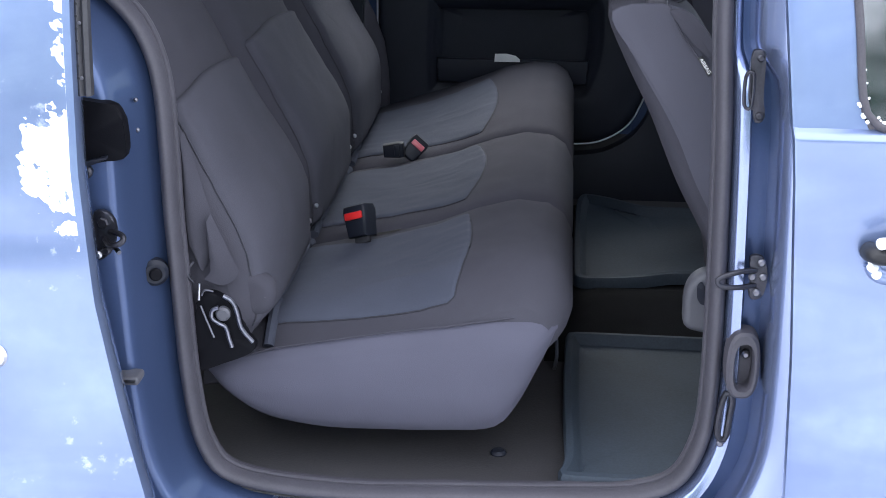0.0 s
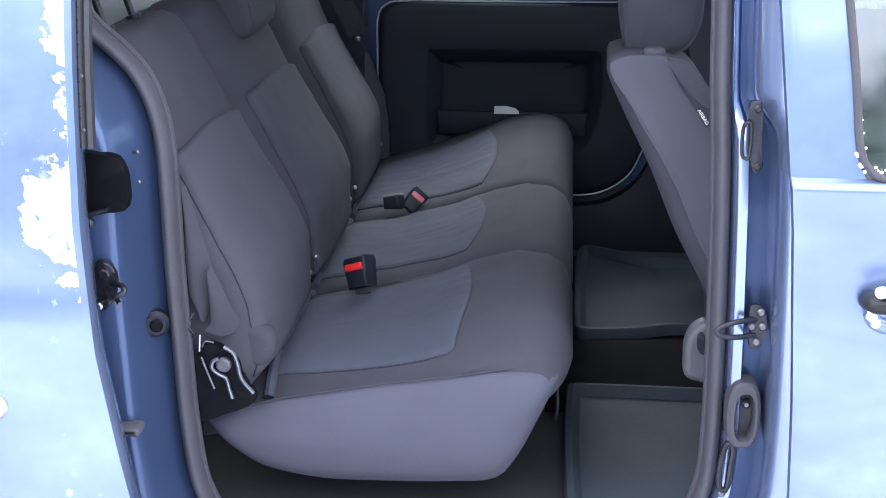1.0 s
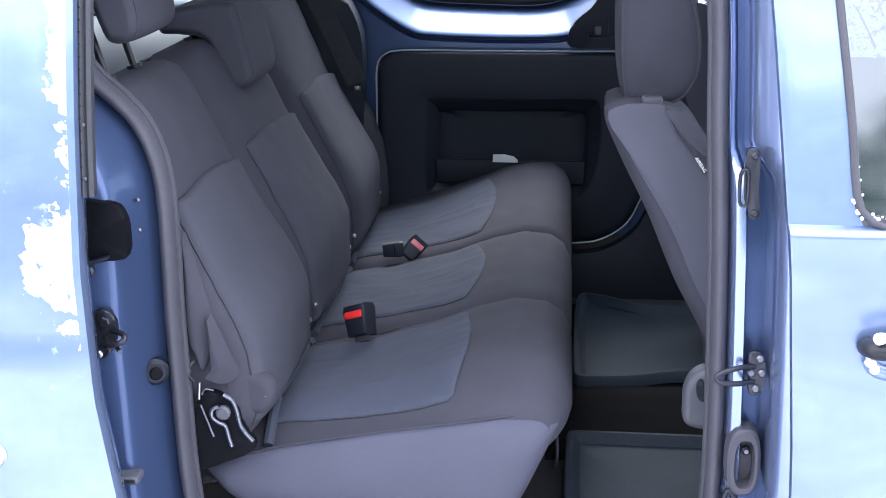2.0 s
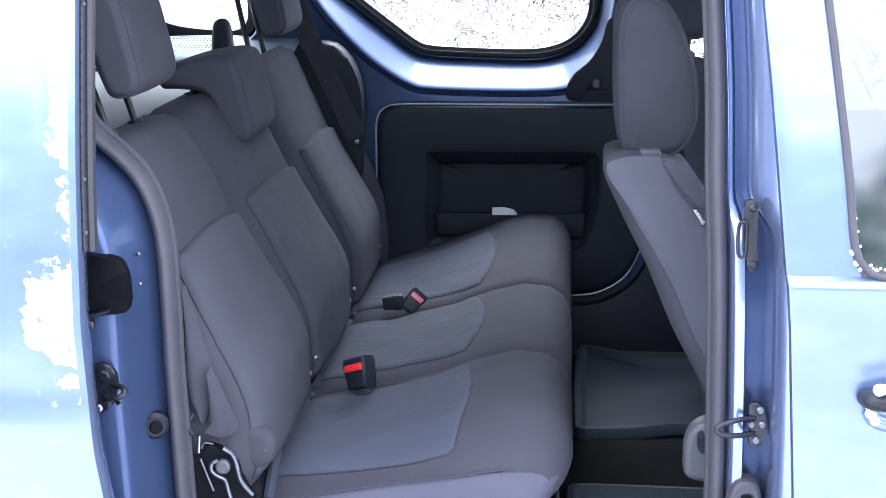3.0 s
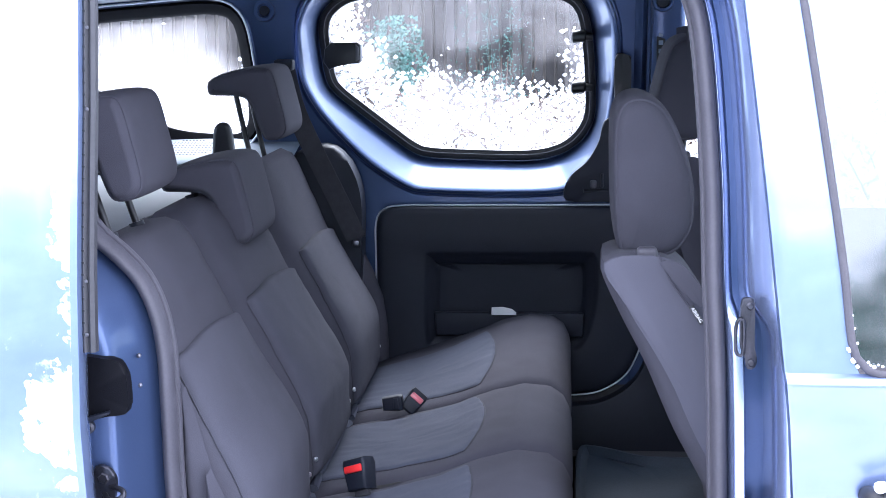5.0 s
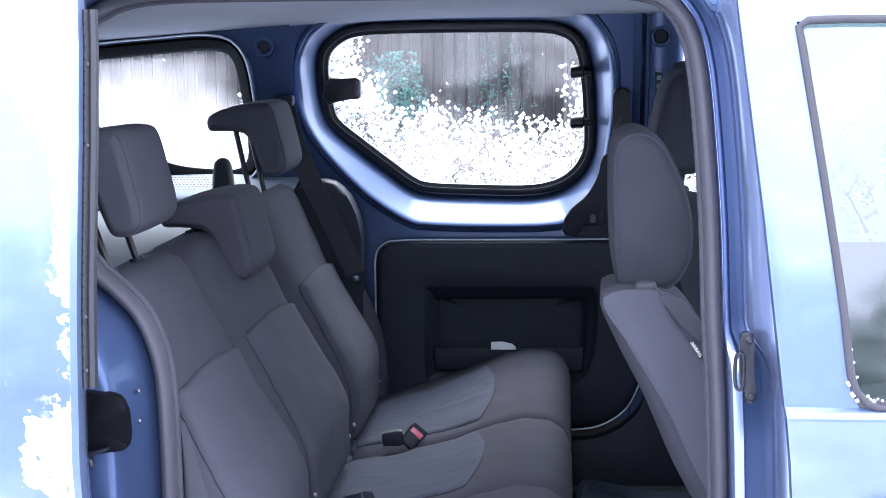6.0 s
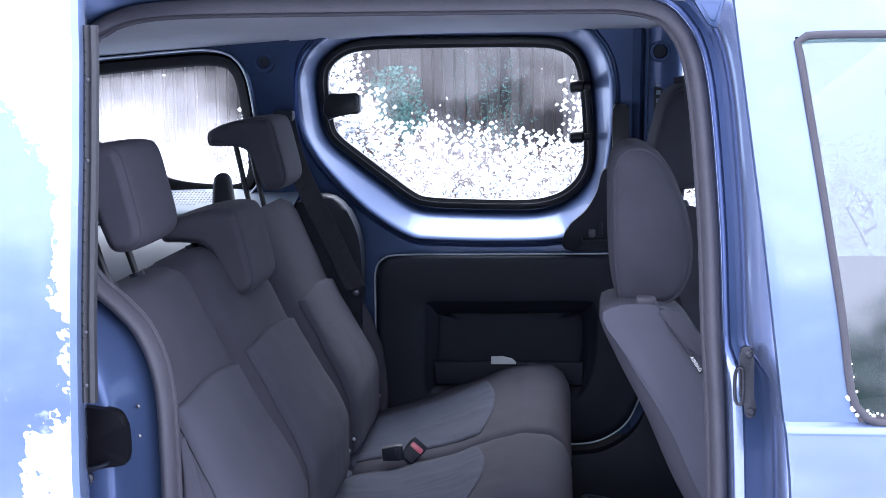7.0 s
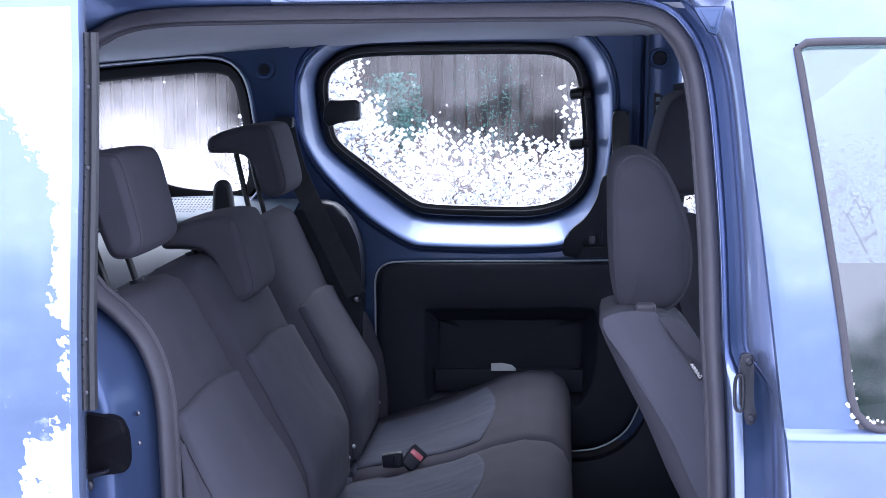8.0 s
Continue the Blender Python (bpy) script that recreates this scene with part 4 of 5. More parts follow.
rubber_mat("grey rubber floor mat with raised rim beside the open door", [(.018, .10), (.010, .04), (.05, .028), (.25, .03), (.50, .04), (.53, .08), (.53, .50), (.50, .570), (.25, .572), (.06, .575), (.022, .57), (.016, .54), (.014, .3)], .586)
rubber_mat("grey rubber floor mat with wavy edge on the far side", [(.030, .90), (.036, .845), (.08, .838), (.16, .852), (.24, .88), (.4, .88), (.5, .90), (.52, 1.0), (.52, 1.25), (.4, 1.31), (.26, 1.32), (.19, 1.325), (.12, 1.375), (.07, 1.40), (.045, 1.39), (.034, 1.30), (.030, 1.1)], .590)

# ---- rear bench ----
bench = thing("rear_bench", "three-seat dark grey fabric rear bench with raised headrests", "car seat")
TOP = ((-.53, .775), (-.46, .790), (-.40, .806), (-.30, .828), (-.20, .853), (-.13, .880), (-.07, .893), (-.02, .888), (.005, .872), (.018, .845))


def cushion_z(x, y, y0, y1, side):
    """Height of the cushion's top at (x, y) for the seat that reaches from y0 to y1."""
    z = mix(TOP, x)
    w = (y - y0) / (y1 - y0)
    hump = 1 - abs(2 * w - 1) ** 6
    z -= .016 * (1 - hump)
    dish = math.exp(-((x + .29) / .13) ** 2)
    z -= .010 * dish * (1 - abs(2 * w - 1) ** 3)
    if side:
        z -= mix(((-.5, .052), (-.2, .050), (-.06, .034), (.02, .010)), x) * max(1 - (y - y0) / .11, 0) ** 1.7
    z += .036 * min(max((y - 1.0) / .32, 0), 1) * mix(((-.45, .3), (-.2, 1.0)), x)
    return z + .0022 * noise.noise((x * 14, y * 14, 2)) + .0012 * noise.noise((x * 40, y * 60, 5))


def cushion(y0, y1, side):
    rings = []
    ys = [y0 + (y1 - y0) * (0.5 - 0.5 * math.cos(math.pi * i / 26)) for i in range(27)]
    xs = spread(-.525, .018, 44)
    for y in ys:
        w = min((y - y0), (y1 - y)) / .022
        d = .010 * (1 - min(w, 1)) ** 2
        c = .030 * max(1 - (y - y0) / .07, 0) ** 2 if side else 0
        ring = [Vector((x - c * min(max((x + .2) / .2, 0), 1), y, cushion_z(x, y, y0, y1, side) - d)) for x in xs]
        zf = ring[-1].z
        d += c
        ring += [Vector((.0225 - d, y, zf - .022)), Vector((.0165 - d, y, zf - .042)), Vector((-.016 - d, y, min(.800, zf - .055))), Vector((-.050, y, min(.772, zf - .075))), Vector((-.085, y, .745)), Vector((-.11, y, .705)), Vector((-.13, y, .665)), Vector((-.30, y, .655)), Vector((-.43, y, .665)), Vector((-.50, y, .71))]
        rings.append(ring)
    return loft(rings, cap0=True, cap1=True)


def dome(outline, zfun, lift=.005, steps=7):
    """A padded panel laid on a surface, its rim tucked in: outline in plan (x, y)."""
    o = smooth2(outline, 150)
    c = sum(o, Vector((0, 0))) / len(o)
    rings = []
    for i in range(steps + 4):
        if i == 0:
            loop, h = o, -.004
        elif i == 1:
            loop, h = offset2(o, -.001), lift * .4
        elif i == 2:
            loop, h = offset2(o, -.004), lift * .85
        else:
            base = offset2(o, -.008)
            loop, h = [p.lerp(c, .97 * (i - 3) / steps) for p in base], lift
        rings.append([Vector((p[0], p[1], zfun(p[0], p[1]) + h)) for p in loop])
    return loft(rings, cap1=True)


SEATS = ((.095, .498, True), (.502, .945, False), (.949, 1.440, False))
for (y0, y1, side) in SEATS:
    cu = part("seat_cushion", cushion(y0, y1, side), FABRIC, bench)
    a, b = y0 + (.030 if side else .045), y1 - (.125 if y1 > 1.4 else .055)
    m = (a + b) / 2
    front = [((-.154 if side else -.166) + (.016 if side else .026) * math.sin(math.pi * t) ** .8, a + (b - a) * t) for t in spread(0, 1, 15)]
    ins = [(x, a + (.024 if side else .012) * (x + .17) / -.26) for x in spread(-.430, -.180, 9)] + front + [(x, b - .012 * (x + .17) / -.26) for x in spread(-.180, -.430, 9)] + [(-.431, b - .012 - (b - a - .024) * t) for t in spread(.1, .9, 7)]
    part("seat_insert", dome(ins, lambda x, y: cushion_z(x, y, y0, y1, side) + .0013 * noise.noise((x * 9, y * 42, 1)) + .0006 * noise.noise((x * 20, y * 90, 6)), .005, 16), INSERT, cu, "lighter blue-grey ribbed seat panel")
    # the seam and the shadow along it, drawn as one dark line
    part("insert_seam", tube([(p[0], p[1], cushion_z(p[0], p[1], y0, y1, side) + .0005) for p in smooth2(ins, 90)], .0015, 6, True), SEAM_SHADE, cu)
    part("rear_piping", tube([(-.428, y, cushion_z(-.428, y, y0, y1, side) + .005) for y in spread(y0 + .02, y1 - .004, 20)], .0085, 8), INSERT, cu)


def bench_side():
    """The pale fabric skirt on the end of the bench."""
    seam = [(-.517, .732), (-.47, .750), (-.41, .764), (-.33, .780), (-.25, .794), (-.15, .810), (-.07, .822), (-.03, .825), (-.010, .822), (.001, .814)]
    foot = [(-.512, .722), (-.485, .690), (-.435, .656), (-.36, .641), (-.28, .638), (-.16, .642), (-.09, .650), (-.057, .685), (-.026, .745), (.002, .805)]
    S, F = curve([Vector((a, b, 0)) for a, b in seam], 40, False), curve([Vector((a, b, 0)) for a, b in foot], 40, False)
    rows = []
    for i in range(15):
        t = i / 14
        bow = .022 * math.sin(math.pi * min(t * 1.0, 1)) ** .6
        rows.append([Vector((a[0] + (b[0] - a[0]) * t, .094 - bow * min((k + .6) / 3, (39.6 - k) / 3, 1) + .0015 * noise.noise((a[0] * 12, t * 5, 1)) + .020 * max((a[0] + .14) / .144, 0) ** 2, a[1] + (b[1] - a[1]) * t)) for k, (a, b) in enumerate(zip(S, F))])
    rows.append([v + Vector((0, .03, -.002)) for v in rows[-1]])
    rows.insert(0, [v + Vector((0, .02, -.006)) for v in rows[0]])
    return loft(rows, closed=False)


part("side_skirt", bench_side(), SIDE_FABRIC, bench, "pale grey fabric end of the cushion")
part("side_piping", tube([(x, .090 + .020 * max((x + .14) / .144, 0) ** 2, z) for x, z in ((-.515, .734), (-.41, .767), (-.25, .797), (-.15, .812), (-.07, .825), (-.030, .830))], .0016, 8), FABRIC, bench)
part("front_leg", tube(curve([(.0, .47, .64), (.002, .46, .61), (-.002, .45, .588)], 10, False), .0032, 8), BOLT, bench, "bright steel front leg")

# backrests: height along the slope s from 0 at the fold to 1 at the top
BACK = ((0, -.448, .792), (.08, -.430, .825), (.25, -.447, .92), (.5, -.505, 1.06), (.75, -.567, 1.19), (.92, -.605, 1.262), (.98, -.622, 1.282), (1.0, -.645, 1.290))


def back_pt(s, y, y0, y1, lift=0.0):
    x = float(np.interp(s, [b[0] for b in BACK], [b[1] for b in BACK]))
    z = float(np.interp(s, [b[0] for b in BACK], [b[2] for b in BACK]))
    w = (y - y0) / (y1 - y0)
    edge = abs(2 * w - 1)
    f = .014 * (1 - edge ** 4) + .023 * math.exp(-((s - .30) / .16) ** 2) * (1 - edge ** 4) - .018 * edge ** 10 - .018 * math.exp(-((w - .94) / .07) ** 2) + lift
    if y0 > .93:
        z += .022 * s ** 3
        x += .010 * s ** 3
    f += .0018 * noise.noise((s * 9, y * 16, 7)) + .0012 * noise.noise((s * 30, y * 22, 3))
    return Vector((x + .90 * f, y, z + .42 * f - .022 * max(s - .93, 0) / .07 * edge ** 6))


def backrest(y0, y1):
    rings = []
    ys = [y0 + (y1 - y0) * (0.5 - 0.5 * math.cos(math.pi * i / 26)) for i in range(27)]
    ss = spread(0, 1, 48)
    for y in ys:
        d = .014 * (1 - min(min(y - y0, y1 - y) / .025, 1)) ** 2
        ring = [back_pt(s, y, y0, y1) - Vector((.9 * d, 0, .42 * d)) for s in ss]
        ring += [Vector((-.685, y, 1.284 - d)), Vector((-.705, y, 1.26 - d)), Vector((-.66, y, 1.10)), Vector((-.57, y, .90)), Vector((-.53, y, .79)), Vector((-.47, y, .765))]
        rings.append(ring)
    return loft(rings, cap0=True, cap1=True)


def back_dome(outline, y0, y1, lift=.006, steps=7):
    o = smooth2(outline, 150)
    c = sum(o, Vector((0, 0))) / len(o)
    rings = []
    for i in range(steps + 4):
        if i == 0:
            loop, h = o, -.005
        elif i == 1:
            loop, h = offset2(o, -.001), lift * .4
        elif i == 2:
            loop, h = offset2(o, -.006), lift * .85
        else:
            loop, h = [p.lerp(c, .97 * (i - 3) / steps) for p in offset2(o, -.012)], lift
        rings.append([back_pt(min(max(p[0], 0), 1), p[1], y0, y1, h) for p in loop])
    return loft(rings, cap1=True)


BACKS = ((.045, .462, .064, .382), (.478, .925, .512, .856), (.941, 1.395, .985, 1.335))
for i, (y0, y1, a, b) in enumerate(BACKS):
    bk = part("backrest", backrest(y0, y1), FABRIC, bench)
    top = [((.645, .636, .632)[i] + .020 * math.sin(math.pi * t) - (.010, .020, .016)[i] * t, a + (b - a) * t) for t in spread(0, 1, 13)]
    outline = [(u, a) for u in spread(.05, .59, 12)] + top + [(u, b + .012 * math.sin(math.pi * (u - .05) / .56)) for u in spread(.605, .05, 12)] + [(.045, b - (b - a) * t) for t in spread(.08, .92, 8)]
    part("back_insert", back_dome(outline, y0, y1, .011), BACK_INSERT, bk, "slightly lighter grey backrest panel")
    # seam of the backrest insert with its shadow put into the colour
    part("insert_seam", tube([back_pt(min(max(p[0], 0), 1), p[1], y0, y1, .0005) for p in smooth2(outline, 90)], .0010, 6, True), SEAM_SHADE, bk)
    part("top_seam", tube([back_pt(s, b + .045 - .10 * max(s - .70, 0), y0, y1, .0005) for s in spread(.62, .99, 18)], .0022, 6), FABRIC, bk)
    for y in (y0 + .022, y1 - .052):
        p = back_pt(.125, y, y0, y1, .013)
        part("cover_hook", disc(p + Vector((.003, -.002, 0)), .0042, (.8, -.6, .2), .004, .0015, 10), STEEL, bk, "small bright hook")


def side_bolster():
    """The dark wing that fills the corner between the far backrest and the door."""
    rows = []
    for z, x in ((.79, -.405), (.84, -.402), (.895, -.405), (.958, -.414), (1.02, -.436), (1.074, -.462), (1.141, -.520), (1.216, -.560), (1.26, -.60), (1.28, -.64)):
        rows.append([Vector((x - .055 * (1 - math.cos(a)), 1.415 - .040 * math.sin(a), z)) for a in spread(-1.5, 1.6, 14)])
    return loft(rows, closed=False)


part("side_bolster", side_bolster(), FABRIC, bench, "dark fabric wing beside the far backrest")

# near edge of the cover, hanging loose
def flap(rows, y, fold):
    """A hanging sheet of cover cloth: rows of (x at its free edge, x at its seat edge, z), bowed outwards in a fold."""
    return loft([[Vector((x0 + (x1 - x0) * t, y - fold * math.sin(math.pi * t ** .7) + .010 * t, z + .004 * math.sin(9 * z + 5 * t))) for t in spread(0, 1, 9)] for x0, x1, z in rows], closed=False)


part("cover_flap", flap(((-.523, -.519, 1.10), (-.522, -.507, 1.06), (-.5215, -.496, 1.015), (-.521, -.484, .975), (-.518, -.480, .940), (-.511, -.488, .922), (-.506, -.496, .908)), .034, .0045), FABRIC, bench, "loose hanging edge of the seat cover")
part("cover_flap", flap(((-.492, -.486, .985), (-.489, -.470, .950), (-.488, -.460, .925), (-.487, -.449, .903), (-.497, -.455, .890)), .026, .004), FABRIC, bench)
part("cover_corner", pillow(smooth2([(-.492, .868), (-.474, .886), (-.450, .894), (-.425, .890), (-.408, .878), (-.404, .860), (-.410, .838), (-.428, .824), (-.452, .826), (-.478, .842)], 50), .060, .095, .016, 6, 3), FABRIC, bench)
part("side_roll", tube(curve([(-.600, .052, 1.276), (-.589, .050, 1.270), (-.573, .050, 1.256), (-.556, .050, 1.231), (-.543, .050, 1.194), (-.536, .052, 1.15)], 30, False), lambda t: .003 + .006 * math.sin(math.pi * t), 10), SIDE_FABRIC, bench)

COMMA = smooth2([(-.742, 1.456), (-.738, 1.474), (-.71, 1.488), (-.66, 1.500), (-.62, 1.502), (-.602, 1.490), (-.588, 1.44), (-.576, 1.385), (-.580, 1.362), (-.598, 1.350), (-.622, 1.352), (-.636, 1.38), (-.650, 1.420), (-.668, 1.439), (-.705, 1.443), (-.735, 1.444)], 90)


def headrest(yc, dx, dz, half=.112):
    prof = [Vector((p[0] + dx, p[1] + dz)) for p in COMMA]
    hr = part("headrest", pillow(prof, yc - half, yc + half, .036, 8, 8, .002, .0140), FABRIC, bench, "dark grey hooked headrest", fan=False)
    part("headrest_piping", tube([(p[0], yc - half + .014, p[1]) for p in offset2(prof, -.003)], .0025, 6, True), FABRIC, hr)
    for y in (yc - .066, yc + .066):
        part("headrest_stem", tube([(-.690 + dx, y, 1.449 + dz), (-.672 + .4 * dx, y, 1.36 + .2 * dz), (-.652, y, 1.270)], .0058, 10), BLACK_RUBBER, hr)
        part("stem_socket", tube([(-.655, y, 1.280), (-.660, y, 1.296)], .012, 12), PLASTIC, hr)


headrest(.243, -.022, 0)
headrest(.715, .036, -.140)
headrest(1.222, 0, 0)
part("seat_release", pillow(smooth2([(-.700, 1.29), (-.701, 1.37), (-.692, 1.394), (-.672, 1.395), (-.662, 1.37), (-.660, 1.29)], 40), .985, 1.010, .008, 4, 2), BLACK_RUBBER, bench, "black release paddle")

# hinge at the end of the backrest
hinge = part("hinge_bracket", slab([(p[0], .040, p[1]) for p in smooth2([(-.508, .854), (-.505, .871), (-.488, .876), (-.472, .868), (-.457, .857), (-.45, .842), (-.445, .819), (-.426, .799), (-.436, .785), (-.47, .77), (-.52, .755), (-.528, .80)], 60)], (0, -.018, 0), .003), MATTE_BLACK, bench, "black steel folding hinge")
part("hinge_rib", tube(curve([(-.469, .018, .874), (-.457, .018, .866), (-.451, .018, .852), (-.445, .018, .826), (-.429, .018, .805)], 24, False), .0034, 8), HINGE_STEEL, hinge)
part("hinge_rib", tube(curve([(-.502, .018, .858), (-.494, .018, .835), (-.485, .018, .810)], 12, False), .0018, 8), HINGE_STEEL, hinge)
part("circlip", tube(curve([(-.476, .016, .857), (-.485, .016, .852), (-.486, .016, .841), (-.477, .016, .833), (-.467, .016, .827), (-.463, .016, .811), (-.459, .016, .797)], 30, False), .0032, 8), HINGE_STEEL, hinge, "satin steel circlip")
part("hinge_bolt", disc((-.470, .022, .847), .0105, (0, -1, 0), .010, .003, 20), GREY_PLASTIC, hinge)
part("wire_loop", tube(curve([(-.510, .020, .923), (-.517, .015, .912), (-.515, .012, .903), (-.508, .012, .895)], 14, False), .0026, 8), DARK_STEEL, hinge)
part("cover_wire", tube([(-.501, .014, .893), (-.503, .014, .868)], .0018, 8), STEEL, hinge)
part("cover_wire", tube(curve([(-.499, .016, .874), (-.494, .014, .883), (-.482, .016, .881)], 12, False), .0016, 8), BOLT, hinge)


def buckle(x, y, z, m, button, label, upright=False):
    """A belt buckle: its mouth and button at the top end, a stub of webbing below."""
    b = thing("belt_buckle", label, "buckle", "belt buckles on the bench")
    part("housing", slab([(-.019, 0, 0), (.019, 0, 0), (.024, 0, .050), (.021, 0, .062), (-.021, 0, .062), (-.024, 0, .050)], (0, .030, 0), .005, 3), PLASTIC, b)
    part("release_button", block((-.018, -.003, .034), (.018, .014, .049), .003), button, b)
    part("mouth", block((-.015, .017, .058), (.015, .022, .0632), .001), BLACK_RUBBER, b)
    if upright:
        part("strap", block((-.014, .010, -.012), (.014, .018, .006), .002), BELT, b)
    b.matrix_basis = Matrix.Translation((x, y, z)) @ m
    return b


buckle(-.337, .412, .831, pose(0, 0, 0, -16, -20, -24) @ Matrix.Diagonal((1.0, 1.2, .86, 1)), RED, "black belt buckle with bright red button", True)
buckle(-.309, .935, .821, pose(0, 0, 0, 0, 42, 0) @ pose(0, 0, 0, -24, 0, 0) @ Matrix.Scale(.78, 4), RED_PALE, "black belt buckle with faded red button lying on the cushion")
buckle(-.356, .918, .836, pose(0, 0, 0, 0, 84, 0) @ Matrix.Scale(.66, 4), PLASTIC, "black belt buckle lying on the cushion")
# flat black patch on the cushion: the shadow beside the buckle
belt_slot = part("belt_slot", loft([[Vector((x, y, cushion_z(x, y, .095, .498, True) + .0015)) for y in spread(.462, .485, 4)] for x in spread(-.318, -.270, 6)], closed=False), MATTE_BLACK, bench, "black patch painted as the shadow beside the buckle")

# seat belt on the far pillar
belt = thing("seat_belt", "black seat belt hanging beside the far backrest", "seat belt")


def ribbon(pts, w, across):
    a = Vector(across).normalized() * w / 2
    n = Vector((0, -.0015, 0))
    return loft([[p - a, p + a, p + a + n, p - a + n] for p in (Vector(q) for q in pts)], cap0=True, cap1=True)


part("webbing", ribbon(curve([(-.625, 1.37, 1.50), (-.600, 1.355, 1.40), (-.555, 1.345, 1.30), (-.505, 1.335, 1.20), (-.462, 1.33, 1.108)], 20, False), .046, (1, 0, .35)), BELT, belt)
part("tongue", block((-.470, 1.318, 1.092), (-.454, 1.330, 1.106), .004), BOLT, belt, "bright belt tongue")
part("belt_guide", block((-.645, 1.345, 1.485), (-.600, 1.375, 1.510), .006), PLASTIC, belt)

# ---- front seats ----
def front_seat(name_label, yc, dx, dz, pale, low=1.0):
    s = thing("front_seat", name_label, "car seat", "front seats")
    back = smooth2([(.057 + dx, 1.245 + dz), (.069 + dx, 1.266 + dz), (.105 + dx, 1.271 + dz), (.165 + dx, 1.258 + dz), (.215 + dx, 1.20 + dz), (.26 + dx, 1.05), (.33 + dx, .85), (.36 + dx, .74), (.30 + dx, .70), (.262 + dx, .74), (.228 + dx, .88), (.168 + dx, 1.0), (.125 + dx, 1.10), (.085 + dx, 1.18 + dz)], 90)
    body = pillow(back, yc - .235, yc + .235, .05, 7, 8, 0, .03)
    for v in body.verts:
        # the top falls away towards the middle of the van
        fall = max((v.co.z - 1.06) / .21, 0) * (v.co.y - yc + .235) / .47
        v.co.z -= .050 * fall
        v.co.x += .014 * fall
    part("backrest", body, FABRIC, s)
    spine = ((.70, .31 + dx), (.88, .27 + dx), (1.0, .215 + dx), (1.1, .18 + dx), (1.2, .14 + dx), (1.29, .115 + dx))
    inner = offset2(back, lambda p: mix(((1.06, -.027), (1.20, -.014), (1.25, -.003)), p[1]) + .006 * mix(((-.03, 0), (.05, 1)), p[0] - mix(spine, p[1])))
    part("side_panel", slab([(p[0], yc - .236, p[1]) for p in inner], (0, -.005, 0), .004, 3), SEAT_SIDE if pale else FABRIC, s, "pale grey fabric side")
    hd = smooth2([(.100 + dx, 1.246 + dz), (.083 + dx, 1.28 + dz), (.078 + dx, 1.38 + dz), (.080 + dx, 1.455 + dz), (.098 + dx, 1.484 + dz), (.130 + dx, 1.486 + dz), (.160 + dx, 1.462 + dz), (.188 + dx, 1.40 + dz), (.200 + dx, 1.34 + dz), (.195 + dx, 1.284 + dz), (.165 + dx, 1.248 + dz)], 70)
    hd = [Vector((p[0], 1.486 + dz + (p[1] - 1.486 - dz) * low)) for p in hd]
    if low < 1:
        hd = [Vector((p[0] + .030 * max((p[1] - 1.44) / .12, 0) * (p[0] < .24), p[1])) for p in hd]
    h = part("headrest", pillow(hd, yc - .125, yc + .125, .03, 6, 8, .002, .024, True), FABRIC, s, "dark grey fabric headrest")
    part("headrest_piping", tube([(p[0], yc - .113, p[1]) for p in offset2(hd, -.005)], .003, 6, True), FABRIC, h)
    for y in (yc - .06, yc + .06):
        part("headrest_stem", tube([(.135 + dx, y, 1.25 + dz), (.14 + dx, y, 1.29 + dz)], .006, 10), BLACK_RUBBER, h)
        part("stem_socket", block((.110 + dx, y - .155, 1.254 + dz), (.140 + dx, y - .128, 1.275 + dz), .006, 3), RUBBER, h)
    part("seat_cushion", pillow(smooth2([(.27 + dx, .72), (.30 + dx, .84), (.45 + dx, .86), (.75 + dx, .90), (.80 + dx, .86), (.77 + dx, .76), (.5 + dx, .70)], 60), yc - .24, yc + .24, .04), FABRIC, s)
    part("seat_base", block((.30 + dx, yc - .20, .60), (.74 + dx, yc + .20, .72), .02), PLASTIC, s)
    cover = smooth2([(0.1918 + dx, 0.7921), (0.1852 + dx, 0.8248), (0.1871 + dx, 0.8529), (0.1993 + dx, 0.8735), (0.2226 + dx, 0.881), (0.2526 + dx, 0.8529), (0.2619 + dx, 0.8061), (0.2432 + dx, 0.7855)], 50)
    hc = part("hinge_cover", pillow(cover, yc - .262, yc - .225, .010, 4, 2), GREY_PLASTIC, s, "grey plastic seat hinge cover")
    notch = smooth2([(.203 + dx, .862), (.204 + dx, .842), (.214 + dx, .832), (.236 + dx, .842), (.250 + dx, .852), (.250 + dx, .862), (.228 + dx, .854), (.214 + dx, .850), (.210 + dx, .868)], 40)
    # dark plate on the cover's face, for the shade in its open notch
    part("cover_notch", slab([(p[0], yc - .2615, p[1]) for p in notch], (0, -.002, 0), .0006), PLASTIC, hc)
    return s


passenger = front_seat("front passenger seat in dark and pale grey fabric", .42, 0, 0, True)
driver = front_seat("dark grey driver seat beyond the passenger seat", 1.06, .100, .077, False, .82)
tag = part("airbag_label", slab([(.1820, .170, 1.1965), (.1885, .170, 1.2005), (.2055, .170, 1.1745), (.199, .170, 1.1705)], (0, -.0025, 0), .0006), BLACK_RUBBER, passenger, "small woven label")
word = bpy.data.curves.new("airbag_word", "FONT")
word.body, word.size, word.extrude, word.align_x, word.align_y = "AIRBAG", .0072, .0003, "CENTER", "CENTER"
wo = new("tmp_word", word)
wm = bpy.data.meshes.new_from_object(wo)
bpy.data.objects.remove(wo)
wob = new("airbag_word", wm)
wm.materials.append(PAPER)
wob.parent = passenger
